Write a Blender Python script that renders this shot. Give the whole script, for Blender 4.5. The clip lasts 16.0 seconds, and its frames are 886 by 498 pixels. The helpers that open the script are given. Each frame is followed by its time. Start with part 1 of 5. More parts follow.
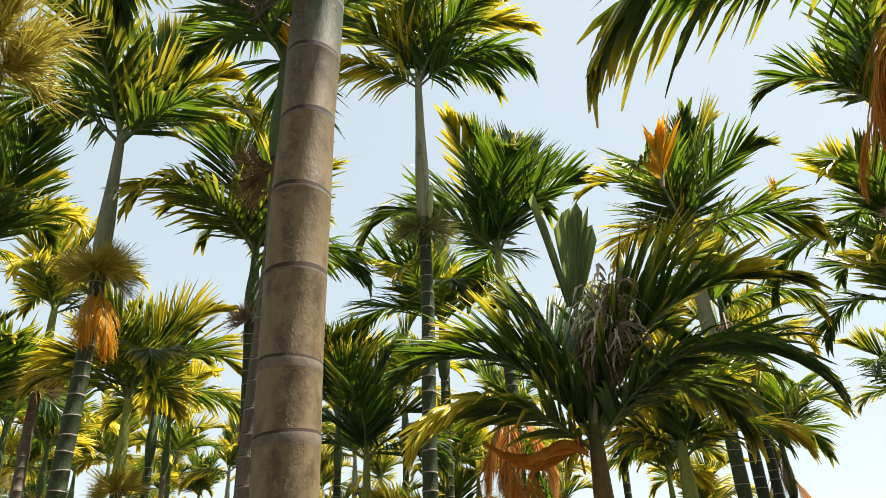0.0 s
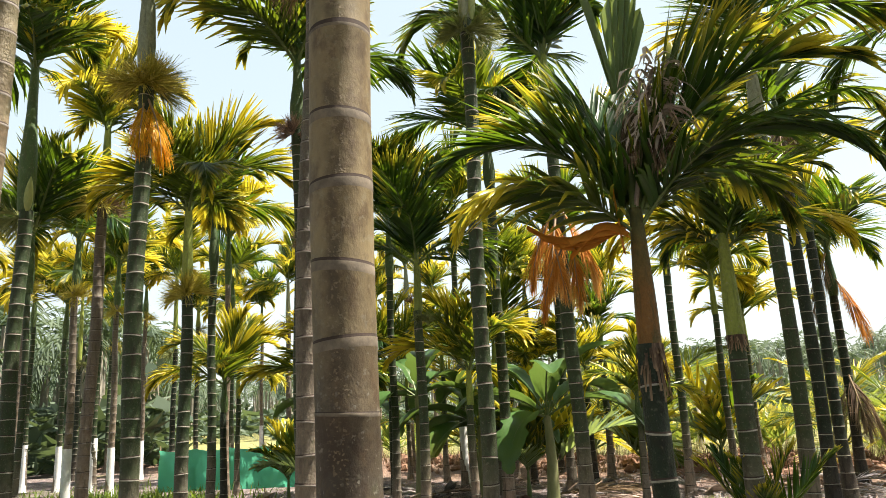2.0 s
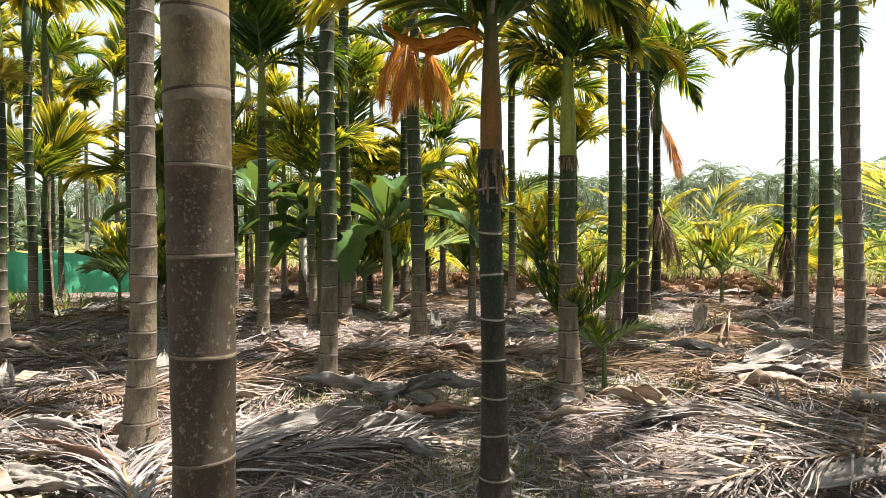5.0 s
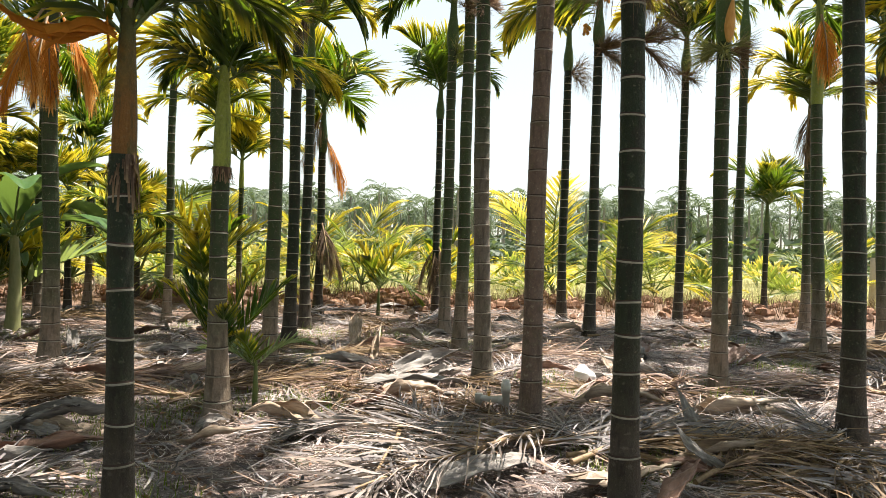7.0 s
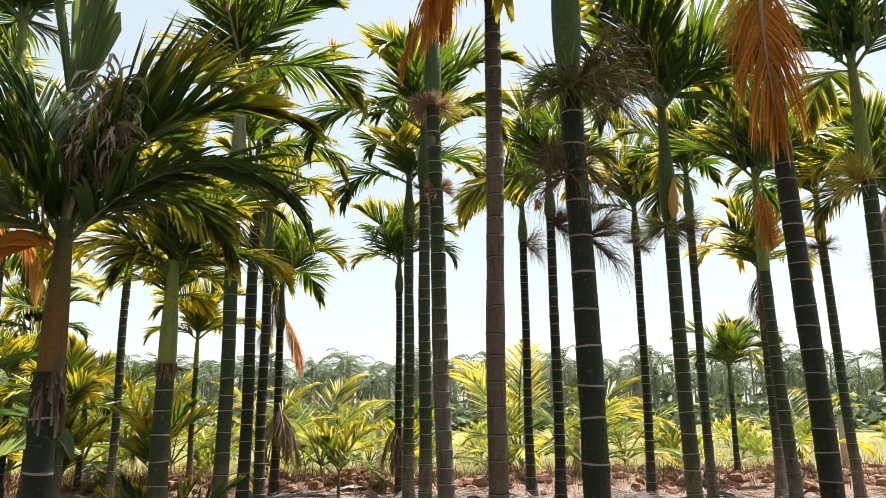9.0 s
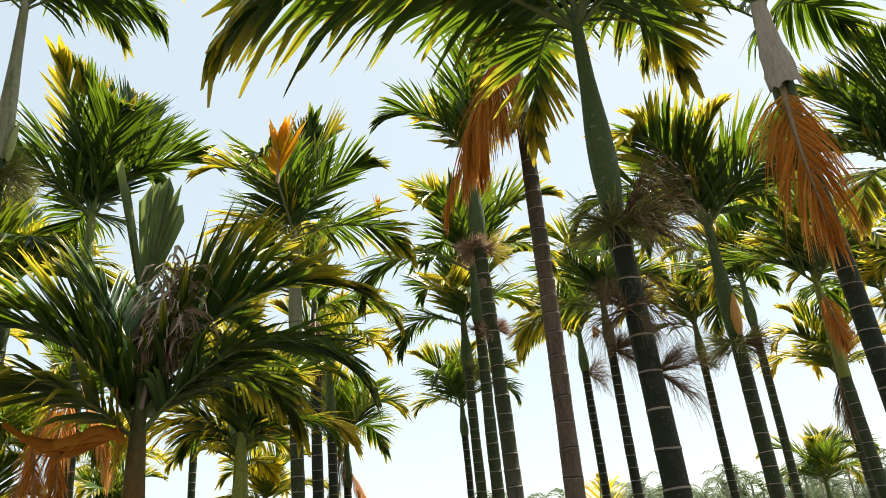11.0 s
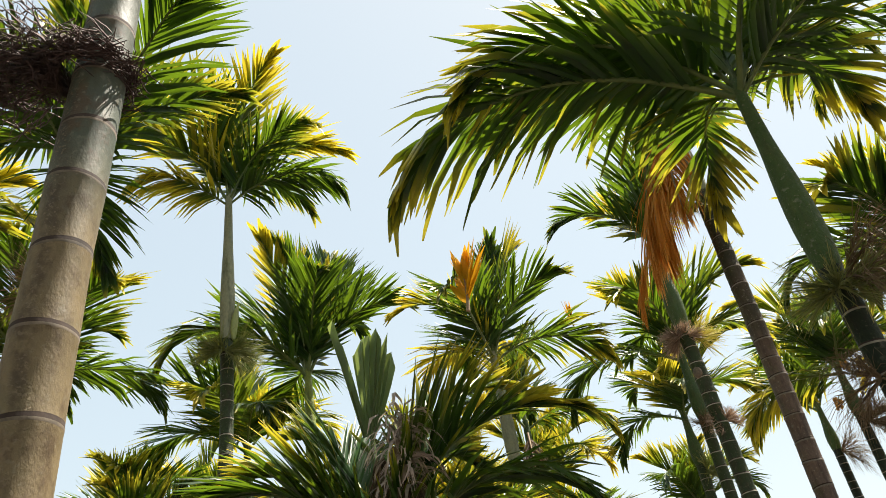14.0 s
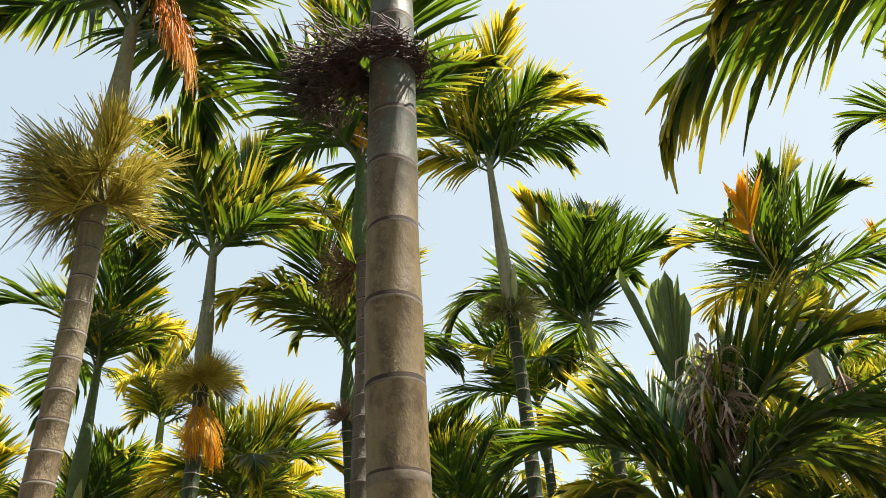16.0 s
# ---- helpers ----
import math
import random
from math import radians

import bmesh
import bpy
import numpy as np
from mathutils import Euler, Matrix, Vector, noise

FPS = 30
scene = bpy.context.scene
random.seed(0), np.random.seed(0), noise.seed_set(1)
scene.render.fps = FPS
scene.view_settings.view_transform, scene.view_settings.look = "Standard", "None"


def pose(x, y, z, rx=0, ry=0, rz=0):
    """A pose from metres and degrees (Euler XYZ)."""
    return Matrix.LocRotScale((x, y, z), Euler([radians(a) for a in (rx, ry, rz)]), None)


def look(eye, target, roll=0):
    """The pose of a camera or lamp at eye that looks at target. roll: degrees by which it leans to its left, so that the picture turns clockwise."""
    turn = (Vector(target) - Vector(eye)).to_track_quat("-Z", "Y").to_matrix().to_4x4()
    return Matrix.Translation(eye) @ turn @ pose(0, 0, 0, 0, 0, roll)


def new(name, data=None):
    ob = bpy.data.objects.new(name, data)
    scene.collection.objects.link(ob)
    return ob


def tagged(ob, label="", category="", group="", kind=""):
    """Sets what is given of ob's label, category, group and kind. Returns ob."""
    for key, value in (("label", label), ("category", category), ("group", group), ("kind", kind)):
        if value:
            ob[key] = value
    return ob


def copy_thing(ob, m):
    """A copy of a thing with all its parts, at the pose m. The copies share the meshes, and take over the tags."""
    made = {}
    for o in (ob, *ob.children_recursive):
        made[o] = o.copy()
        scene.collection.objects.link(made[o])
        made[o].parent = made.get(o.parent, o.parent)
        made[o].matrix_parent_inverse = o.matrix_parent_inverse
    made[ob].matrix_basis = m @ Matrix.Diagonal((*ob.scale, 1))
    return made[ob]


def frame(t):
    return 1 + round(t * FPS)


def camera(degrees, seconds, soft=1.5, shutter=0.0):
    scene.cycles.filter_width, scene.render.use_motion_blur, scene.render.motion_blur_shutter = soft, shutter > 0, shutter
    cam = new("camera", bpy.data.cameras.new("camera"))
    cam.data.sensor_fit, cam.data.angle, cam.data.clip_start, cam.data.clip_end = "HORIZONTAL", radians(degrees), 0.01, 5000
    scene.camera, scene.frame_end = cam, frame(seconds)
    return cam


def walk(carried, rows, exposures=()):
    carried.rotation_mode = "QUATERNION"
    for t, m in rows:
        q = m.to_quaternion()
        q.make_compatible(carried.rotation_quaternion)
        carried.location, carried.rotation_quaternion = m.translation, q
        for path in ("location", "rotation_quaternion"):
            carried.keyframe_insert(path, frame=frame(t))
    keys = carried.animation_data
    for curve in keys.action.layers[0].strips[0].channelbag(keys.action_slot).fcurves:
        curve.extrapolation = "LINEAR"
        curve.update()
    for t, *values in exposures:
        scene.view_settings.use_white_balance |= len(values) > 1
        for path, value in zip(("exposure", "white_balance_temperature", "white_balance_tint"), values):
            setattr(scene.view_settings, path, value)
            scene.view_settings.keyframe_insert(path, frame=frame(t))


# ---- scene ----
cam = camera(61.82, 16.0, soft=0.6)
# seconds, eye in metres, yaw, pitch, roll in degrees
ROWS = [
    (0.0, -0.074, 0.038, 1.589, 0.49, 25.93, 2.70),
    (0.5, -0.074, 0.034, 1.563, 2.01, 24.49, 2.21),
    (1.0, -0.076, 0.025, 1.517, 3.18, 21.20, 2.49),
    (1.5, -0.076, 0.028, 1.479, 3.83, 16.98, 3.01),
    (2.0, -0.076, 0.021, 1.434, 4.22, 12.30, 2.83),
    (2.5, -0.082, 0.032, 1.421, 4.68, 8.39, 2.84),
    (3.0, -0.080, 0.023, 1.406, 3.90, 5.04, 2.67),
    (3.2, -0.076, -0.004, 1.400, 2.98, 4.16, 2.71),
    (5.3, -0.103, -0.028, 1.310, -11.79, -2.07, -0.90),
    (5.5, -0.094, -0.034, 1.309, -14.78, -2.16, -1.71),
    (6.0, -0.055, -0.038, 1.314, -22.96, -1.37, -2.12),
    (6.5, -0.005, -0.047, 1.313, -30.06, -0.74, -2.27),
    (7.0, 0.028, -0.043, 1.332, -33.09, -0.31, -1.71),
    (7.5, 0.060, -0.031, 1.383, -33.98, 2.83, -0.38),
    (8.0, 0.091, -0.013, 1.434, -34.86, 6.06, 0.50),
    (8.5, 0.117, 0.007, 1.479, -35.70, 9.31, 0.59),
    (9.0, 0.131, 0.022, 1.511, -35.71, 12.33, 0.49),
    (9.2, 0.133, 0.024, 1.523, -35.61, 13.35, 0.52),
    (11.3, 0.087, 0.005, 1.597, -28.56, 24.56, 5.95),
    (11.5, 0.100, -0.000, 1.606, -27.74, 25.48, 6.31),
    (12.0, 0.106, -0.019, 1.612, -27.24, 27.45, 6.76),
    (12.5, 0.102, -0.011, 1.624, -25.12, 28.75, 6.69),
    (13.0, 0.080, -0.004, 1.625, -20.15, 30.91, 8.05),
    (13.5, 0.059, 0.000, 1.626, -15.27, 32.29, 8.68),
    (14.0, 0.038, 0.008, 1.631, -12.02, 33.66, 8.57),
    (14.5, -0.000, 0.002, 1.625, -7.82, 34.14, 7.46),
    (15.0, -0.034, 0.000, 1.621, -3.92, 34.19, 4.97),
    (15.5, -0.060, 0.015, 1.629, 2.53, 33.91, 5.16),
    (16.0, -0.086, 0.009, 1.627, 8.91, 32.55, 4.67),
]
walk(cam, [(t, pose(x, y, z, 90 + pitch, roll, yaw)) for t, x, y, z, yaw, pitch, roll in ROWS],
     exposures=((0.0, 1.55, 6900, 10), (2.5, 1.84, 6900, 10), (6.5, 1.82, 6900, 10), (9.0, 1.60, 6900, 10), (16.0, 1.60, 6900, 10),))

# ---- light ----
SUN_AZIMUTH, SUN_HEIGHT = 82.0, 65.0  # degrees to the right of +y, degrees up
world = bpy.data.worlds.new("daylight")
scene.world = world
world.use_nodes = True
wt = world.node_tree
sky = wt.nodes.new("ShaderNodeTexSky")
sky.sky_type = "NISHITA"
sky.sun_disc = False
sky.sun_elevation, sky.sun_rotation = radians(SUN_HEIGHT), radians(SUN_AZIMUTH)
sky.air_density, sky.dust_density, sky.ozone_density = 1.0, 1.2, 1.2
haze = wt.nodes.new("ShaderNodeHueSaturation")
haze.inputs["Saturation"].default_value, haze.inputs["Value"].default_value = 1.12, 3.9
wt.links.new(sky.outputs[0], haze.inputs["Color"])
tint = wt.nodes.new("ShaderNodeMix")
tint.data_type, tint.blend_type = "RGBA", "MULTIPLY"
tint.inputs[0].default_value, tint.inputs[7].default_value = 1.0, (0.94, 1.0, 1.0, 1)
even = wt.nodes.new("ShaderNodeGamma")  # thin haze evens out the sky from zenith to horizon
even.inputs["Gamma"].default_value = 0.28
wt.links.new(haze.outputs[0], even.inputs["Color"])
wt.links.new(even.outputs[0], tint.inputs[6])
wt.links.new(tint.outputs[2], wt.nodes["Background"].inputs[0])
wt.nodes["Background"].inputs[1].default_value = 0.15
sun = new("sun", bpy.data.lights.new("sun", "SUN"))
sun.data.energy, sun.data.angle, sun.data.color = 5.0, radians(0.55), (1.0, 0.945, 0.87)
sun.matrix_world = look((0, 0, 30), (-math.sin(radians(SUN_AZIMUTH)) * math.cos(radians(SUN_HEIGHT)),
                                     -math.cos(radians(SUN_AZIMUTH)) * math.cos(radians(SUN_HEIGHT)),
                                     30 - math.sin(radians(SUN_HEIGHT))))


# ---- materials ----
def nodes(name):
    m = bpy.data.materials.new(name)
    m.use_nodes = True
    return m, m.node_tree.nodes, m.node_tree.links, m.node_tree.nodes["Principled BSDF"]


def noise_node(n, l, scale, detail=5.0, rough=0.6, coord=None, stretch=(1, 1, 1), kind="Object"):
    tc = n.new("ShaderNodeTexCoord")
    mp = n.new("ShaderNodeMapping")
    mp.inputs["Scale"].default_value = stretch
    l.new(coord or tc.outputs[kind], mp.inputs[0])
    nz = n.new("ShaderNodeTexNoise")
    nz.inputs["Scale"].default_value, nz.inputs["Detail"].default_value, nz.inputs["Roughness"].default_value = scale, detail, rough
    l.new(mp.outputs[0], nz.inputs[0])
    return nz.outputs["Fac"]


def ramp(n, l, fac, *stops):
    r = n.new("ShaderNodeValToRGB")
    while len(r.color_ramp.elements) < len(stops):
        r.color_ramp.elements.new(0.5)
    for e, (p, c) in zip(r.color_ramp.elements, stops):
        e.position, e.color = p, (*c, 1)
    l.new(fac, r.inputs[0])
    return r.outputs[0]


def mix(n, l, fac, a, b, blend="MIX"):
    m = n.new("ShaderNodeMix")
    m.data_type, m.blend_type = "RGBA", blend
    for sock, v in ((m.inputs[0], fac), (m.inputs[6], a), (m.inputs[7], b)):
        if isinstance(v, (int, float)):
            sock.default_value = v
        elif isinstance(v, tuple):
            sock.default_value = (*v, 1)
        else:
            l.new(v, sock)
    return m.outputs[2]


def math_node(n, l, op, a, b=0.0, clamp=False):
    m = n.new("ShaderNodeMath")
    m.operation, m.use_clamp = op, clamp
    for sock, v in zip(m.inputs, (a, b)):
        if isinstance(v, (int, float)):
            sock.default_value = v
        else:
            l.new(v, sock)
    return m.outputs[0]


def smooth_step(n, l, value, lo, hi):
    r = n.new("ShaderNodeMapRange")
    r.interpolation_type = "SMOOTHSTEP"
    r.inputs["From Min"].default_value, r.inputs["From Max"].default_value = lo, hi
    l.new(value, r.inputs["Value"])
    return r.outputs["Result"]


def bump(n, l, bsdf, height, strength, dist):
    b = n.new("ShaderNodeBump")
    b.inputs["Strength"].default_value, b.inputs["Distance"].default_value = strength, dist
    l.new(height, b.inputs["Height"])
    l.new(b.outputs[0], bsdf.inputs["Normal"])


def bark(name, low, high, z0, z1, stain=(0.05, 0.035, 0.02), stained=0.5, waver=1.6, grain=0.75, relief=0.8, drip=0.6, spots=0.0, upper=None, lichen=1.0, streak=None):
    """Palm trunk: one colour near the ground, another higher up, with blotches, streaks and lichen."""
    m, n, l, p = nodes(name)
    tc, sep = n.new("ShaderNodeTexCoord"), n.new("ShaderNodeSeparateXYZ")
    l.new(tc.outputs["Object"], sep.inputs[0])
    big = noise_node(n, l, 3.2, 4, 0.6)
    fine = noise_node(n, l, 60, 6, 0.7, stretch=(1, 1, 0.6))
    blot = noise_node(n, l, 14, 6, 0.7, stretch=(1, 1, 0.6))
    height = math_node(n, l, "ADD", sep.outputs[2], math_node(n, l, "MULTIPLY", big, waver))
    col = mix(n, l, smooth_step(n, l, height, z0 + waver / 2, z1 + waver / 2), low, high)
    if upper:
        col = mix(n, l, smooth_step(n, l, math_node(n, l, "ADD", sep.outputs[2], math_node(n, l, "MULTIPLY", blot, 0.3)), upper[0], upper[1]), col, upper[2])
    col = mix(n, l, math_node(n, l, "MULTIPLY", smooth_step(n, l, blot, 0.48, 0.66), stained), col, stain)
    col = mix(n, l, math_node(n, l, "MULTIPLY", smooth_step(n, l, noise_node(n, l, 26, 3, 0.5), 0.62, 0.74), 0.45 * lichen), col, (0.30, 0.30, 0.24))
    specks = noise_node(n, l, 75, 2, 0.5)
    col = mix(n, l, math_node(n, l, "MULTIPLY", smooth_step(n, l, specks, 0.63, 0.72), 0.55 * lichen), col, (0.30, 0.28, 0.21))
    if spots:
        low_down = math_node(n, l, "SUBTRACT", 1.0, smooth_step(n, l, height, z0 + waver / 2, z1 + waver / 2))
        dots = smooth_step(n, l, noise_node(n, l, 48, 3, 0.6), 0.61, 0.67)
        dark = smooth_step(n, l, noise_node(n, l, 11, 6, 0.75), 0.47, 0.58)
        col = mix(n, l, math_node(n, l, "MULTIPLY", math_node(n, l, "MULTIPLY", dark, low_down), spots), col, (0.045, 0.03, 0.02))
        col = mix(n, l, math_node(n, l, "MULTIPLY", math_node(n, l, "MULTIPLY", dots, low_down), spots), col, (0.21, 0.195, 0.165))
    drips = noise_node(n, l, 22, 4, 0.6, stretch=(1, 1, 0.12))
    col = mix(n, l, math_node(n, l, "MULTIPLY", smooth_step(n, l, drips, 0.50, 0.70), drip), col, tuple(c * 0.6 for c in stain))
    moss = noise_node(n, l, 7, 5, 0.7)
    col = mix(n, l, math_node(n, l, "MULTIPLY", smooth_step(n, l, moss, 0.52, 0.70), 0.5 * lichen), col, (0.07, 0.085, 0.035))
    pimples = None
    if streak:  # a rough weathered band that runs up one side
        across = math_node(n, l, "ADD", math_node(n, l, "MULTIPLY", sep.outputs[0], streak[0]), math_node(n, l, "MULTIPLY", sep.outputs[1], streak[1]))
        wander = math_node(n, l, "MULTIPLY", math_node(n, l, "SUBTRACT", noise_node(n, l, 5, 4, 0.6), 0.5), 0.06)
        band = math_node(n, l, "SUBTRACT", 1.0, smooth_step(n, l, math_node(n, l, "ABSOLUTE", math_node(n, l, "ADD", across, wander)), 0.004, 0.024))
        patchy = math_node(n, l, "MULTIPLY", band, smooth_step(n, l, noise_node(n, l, 9, 5, 0.7), 0.38, 0.60))
        col = mix(n, l, math_node(n, l, "MULTIPLY", patchy, 0.75), col, (0.050, 0.034, 0.020))
        dots = smooth_step(n, l, noise_node(n, l, 130, 2, 0.5), 0.56, 0.66)
        pimples = math_node(n, l, "MULTIPLY", dots, band)
        col = mix(n, l, math_node(n, l, "MULTIPLY", pimples, 0.6), col, (0.22, 0.17, 0.11))
    col = mix(n, l, grain, col, ramp(n, l, fine, (0.25, (0.55, 0.55, 0.55)), (0.75, (1.25, 1.22, 1.18))), "MULTIPLY")
    info = n.new("ShaderNodeObjectInfo")
    col = mix(n, l, 1.0, col, ramp(n, l, info.outputs["Random"], (0, (0.8, 0.82, 0.8)), (1, (1.2, 1.15, 1.1))), "MULTIPLY")
    l.new(col, p.inputs["Base Color"])
    p.inputs["Roughness"].default_value, p.inputs["Specular IOR Level"].default_value = 0.56, 0.32
    height = math_node(n, l, "ADD", fine, math_node(n, l, "MULTIPLY", blot, 1.8))
    if pimples:
        height = math_node(n, l, "ADD", height, math_node(n, l, "MULTIPLY", pimples, 3.0))
    bump(n, l, p, height, relief, 0.009)
    return m


def plain(name, a, b, scale=20.0, rough=0.7, stretch=(1, 1, 1), relief=0.3, dist=0.004, metal=0.0):
    """Two-tone mottled surface with fine relief."""
    m, n, l, p = nodes(name)
    f1, f2 = noise_node(n, l, scale, 6, 0.65, stretch=stretch), noise_node(n, l, scale * 0.17, 3, 0.5)
    f = math_node(n, l, "ADD", math_node(n, l, "MULTIPLY", f1, 0.6), math_node(n, l, "MULTIPLY", f2, 0.4))
    l.new(ramp(n, l, f, (0.32, a), (0.68, b)), p.inputs["Base Color"])
    p.inputs["Roughness"].default_value, p.inputs["Metallic"].default_value = rough, metal
    bump(n, l, p, f1, relief, dist)
    return m


def leaf(name, dark, light, tip, tipped=0.5, through_colour=(0.30, 0.42, 0.03), thin=0.45, rough=0.36, frond_tips=0.3):
    """Thin leaf: gloss on top, light shining through, yellowing towards the ends; UV x runs along the leaflet, y along the frond."""
    m, n, l, p = nodes(name)
    uv, sep = n.new("ShaderNodeUVMap"), n.new("ShaderNodeSeparateXYZ")
    l.new(uv.outputs[0], sep.inputs[0])
    info, geo = n.new("ShaderNodeObjectInfo"), n.new("ShaderNodeNewGeometry")
    isle, obj = geo.outputs["Random Per Island"], info.outputs["Random"]
    col = mix(n, l, isle, dark, light)
    patch = noise_node(n, l, 1.7, 3, 0.6)
    s = math_node(n, l, "ADD", math_node(n, l, "MULTIPLY", sep.outputs[0], 0.55), math_node(n, l, "MULTIPLY", sep.outputs[1], frond_tips))
    s = math_node(n, l, "ADD", s, math_node(n, l, "MULTIPLY", isle, 0.25))
    s = math_node(n, l, "ADD", s, math_node(n, l, "MULTIPLY", obj, 0.45))
    s = math_node(n, l, "ADD", s, math_node(n, l, "MULTIPLY", patch, 0.5))
    yellow = smooth_step(n, l, s, 1.75 - tipped, 2.1 - tipped)
    col = mix(n, l, yellow, col, tip)
    streak = noise_node(n, l, 90, 3, 0.6)
    col = mix(n, l, 0.5, col, ramp(n, l, streak, (0.3, (0.7, 0.7, 0.7)), (0.7, (1.25, 1.25, 1.25))), "MULTIPLY")
    l.new(col, p.inputs["Base Color"])
    p.inputs["Roughness"].default_value, p.inputs["Specular IOR Level"].default_value = rough, 0.25
    tr = n.new("ShaderNodeBsdfTranslucent")
    l.new(mix(n, l, yellow, mix(n, l, isle, tuple(c * 0.6 for c in through_colour), through_colour), tuple(min(1, c * 1.25) for c in tip)), tr.inputs[0])
    ms = n.new("ShaderNodeMixShader")
    ms.inputs[0].default_value = thin
    l.new(p.outputs[0], ms.inputs[1])
    l.new(tr.outputs[0], ms.inputs[2])
    l.new(ms.outputs[0], n["Material Output"].inputs[0])
    return m


M_BARK = {
    # low: mottled brown bark, darkened further to paint the shade below 1.5 m
    "big": bark("bark_olive_tan", (0.055, 0.043, 0.032), (0.215, 0.165, 0.092), 1.30, 1.80, (0.095, 0.062, 0.034), 0.8, 0.5, 0.4, 0.2, 0.2, 0.8, (2.75, 3.1, (0.080, 0.098, 0.074)), 0.45, (0.969, 0.247)),
    "grey": bark("bark_grey", (0.216, 0.176, 0.136), (0.136, 0.116, 0.092), 0.8, 3.0, (0.088, 0.064, 0.048), 0.5),
    "green": bark("bark_green", (0.215, 0.175, 0.142), (0.028, 0.052, 0.018), 0.2, 1.5, (0.048, 0.040, 0.024), 0.45, lichen=0.6),
    "dark": bark("bark_dark", (0.062, 0.050, 0.040), (0.013, 0.026, 0.011), 0.1, 1.3, (0.020, 0.016, 0.012), 0.65, lichen=0.45),
    "plum": bark("bark_grey_plum", (0.140, 0.104, 0.086), (0.036, 0.042, 0.026), 3.2, 4.3, (0.075, 0.052, 0.046), 0.5),
    "grey_then_green": bark("bark_grey_then_green", (0.200, 0.168, 0.140), (0.038, 0.068, 0.026), 1.6, 3.0, (0.070, 0.060, 0.040), 0.45),
    "pale": bark("bark_pale", (0.256, 0.192, 0.120), (0.192, 0.192, 0.112), 2.6, 4.2, (0.096, 0.080, 0.056), 0.35),
}
M_RING = plain("leaf_scar", (0.12, 0.115, 0.085), (0.40, 0.375, 0.31), 22, 0.8)
M_RING_SOFT = plain("leaf_scar_soft", (0.10, 0.088, 0.072), (0.29, 0.255, 0.215), 26, 0.85)
M_RING_TAN = plain("leaf_scar_tan", (0.060, 0.048, 0.034), (0.215, 0.172, 0.122), 30, 0.8)
M_GROOVE = plain("ring_groove", (0.020, 0.012, 0.008), (0.055, 0.034, 0.024), 30, 0.9)
M_SHAFT = {
    "green": bark("sheath_green", (0.055, 0.105, 0.032), (0.065, 0.12, 0.038), 0, 9, (0.10, 0.13, 0.05), 0.3),
    "lime": bark("sheath_lime", (0.24, 0.30, 0.06), (0.26, 0.33, 0.07), 0, 9, (0.10, 0.16, 0.03), 0.35),
    "grey": bark("sheath_grey_green", (0.28, 0.30, 0.20), (0.30, 0.31, 0.22), 0, 9, (0.15, 0.18, 0.10), 0.35),
    "orange": bark("sheath_orange", (0.19, 0.092, 0.020), (0.085, 0.085, 0.024), 0.15, 0.5, (0.050, 0.060, 0.018), 0.75, 0.9, lichen=0.2),
}
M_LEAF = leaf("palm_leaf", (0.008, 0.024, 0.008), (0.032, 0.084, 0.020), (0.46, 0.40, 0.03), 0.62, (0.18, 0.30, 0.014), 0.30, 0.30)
# lit copy of palm_leaf: sunshine and some yellowing mixed into its colour
M_LEAF_SUNLIT = leaf("palm_leaf_sunlit_tone", (0.020, 0.048, 0.010), (0.062, 0.098, 0.018), (0.52, 0.43, 0.03), 0.86, (0.22, 0.29, 0.016), 0.34, 0.32)
M_LEAF_FIELD = leaf("young_leaf_yellow", (0.05, 0.10, 0.022), (0.12, 0.17, 0.04), (0.44, 0.37, 0.06), 0.78, (0.27, 0.33, 0.045))
M_LEAF_GOLD = leaf("dying_leaf_gold", (0.56, 0.30, 0.012), (0.72, 0.42, 0.02), (0.68, 0.34, 0.02), 0.9, (0.70, 0.36, 0.02))
M_LEAF_ORANGE = leaf("dead_leaf_orange", (0.50, 0.15, 0.012), (0.76, 0.34, 0.05), (0.70, 0.40, 0.12), 0.7, (0.62, 0.25, 0.05), 0.42, 0.7)
M_LEAF_BROWN = leaf("dead_leaf_brown", (0.055, 0.036, 0.026), (0.19, 0.130, 0.09), (0.28, 0.20, 0.12), 0.8, (0.22, 0.13, 0.05), 0.2, 0.75)
M_LEAF_SPEAR = leaf("spear_leaf_pale", (0.13, 0.21, 0.11), (0.27, 0.36, 0.21), (0.30, 0.33, 0.10), 0.4, (0.30, 0.38, 0.10))
M_WITHER = leaf("withered_leaf_grey", (0.26, 0.20, 0.16), (0.64, 0.54, 0.46), (0.58, 0.46, 0.38), 0.6, (0.4, 0.33, 0.2), 0.25, 0.7)
M_RACHIS = plain("rachis_green", (0.06, 0.10, 0.025), (0.13, 0.17, 0.04), 30, 0.5)
M_RACHIS_DRY = plain("rachis_dry", (0.16, 0.10, 0.05), (0.34, 0.24, 0.14), 30, 0.7)
# grey varies by leaflet; dark end lowered to paint shaded crevices
M_LITTER = leaf("litter_frond_grey", (0.036, 0.032, 0.033), (0.410, 0.380, 0.385), (0.335, 0.272, 0.240), 0.7, (0.276, 0.207, 0.124), 0.12, 0.75)
M_LITTER_TAN = leaf("litter_frond_tan", (0.112, 0.074, 0.064), (0.460, 0.355, 0.315), (0.394, 0.280, 0.215), 0.7, (0.422, 0.272, 0.132), 0.15, 0.75)
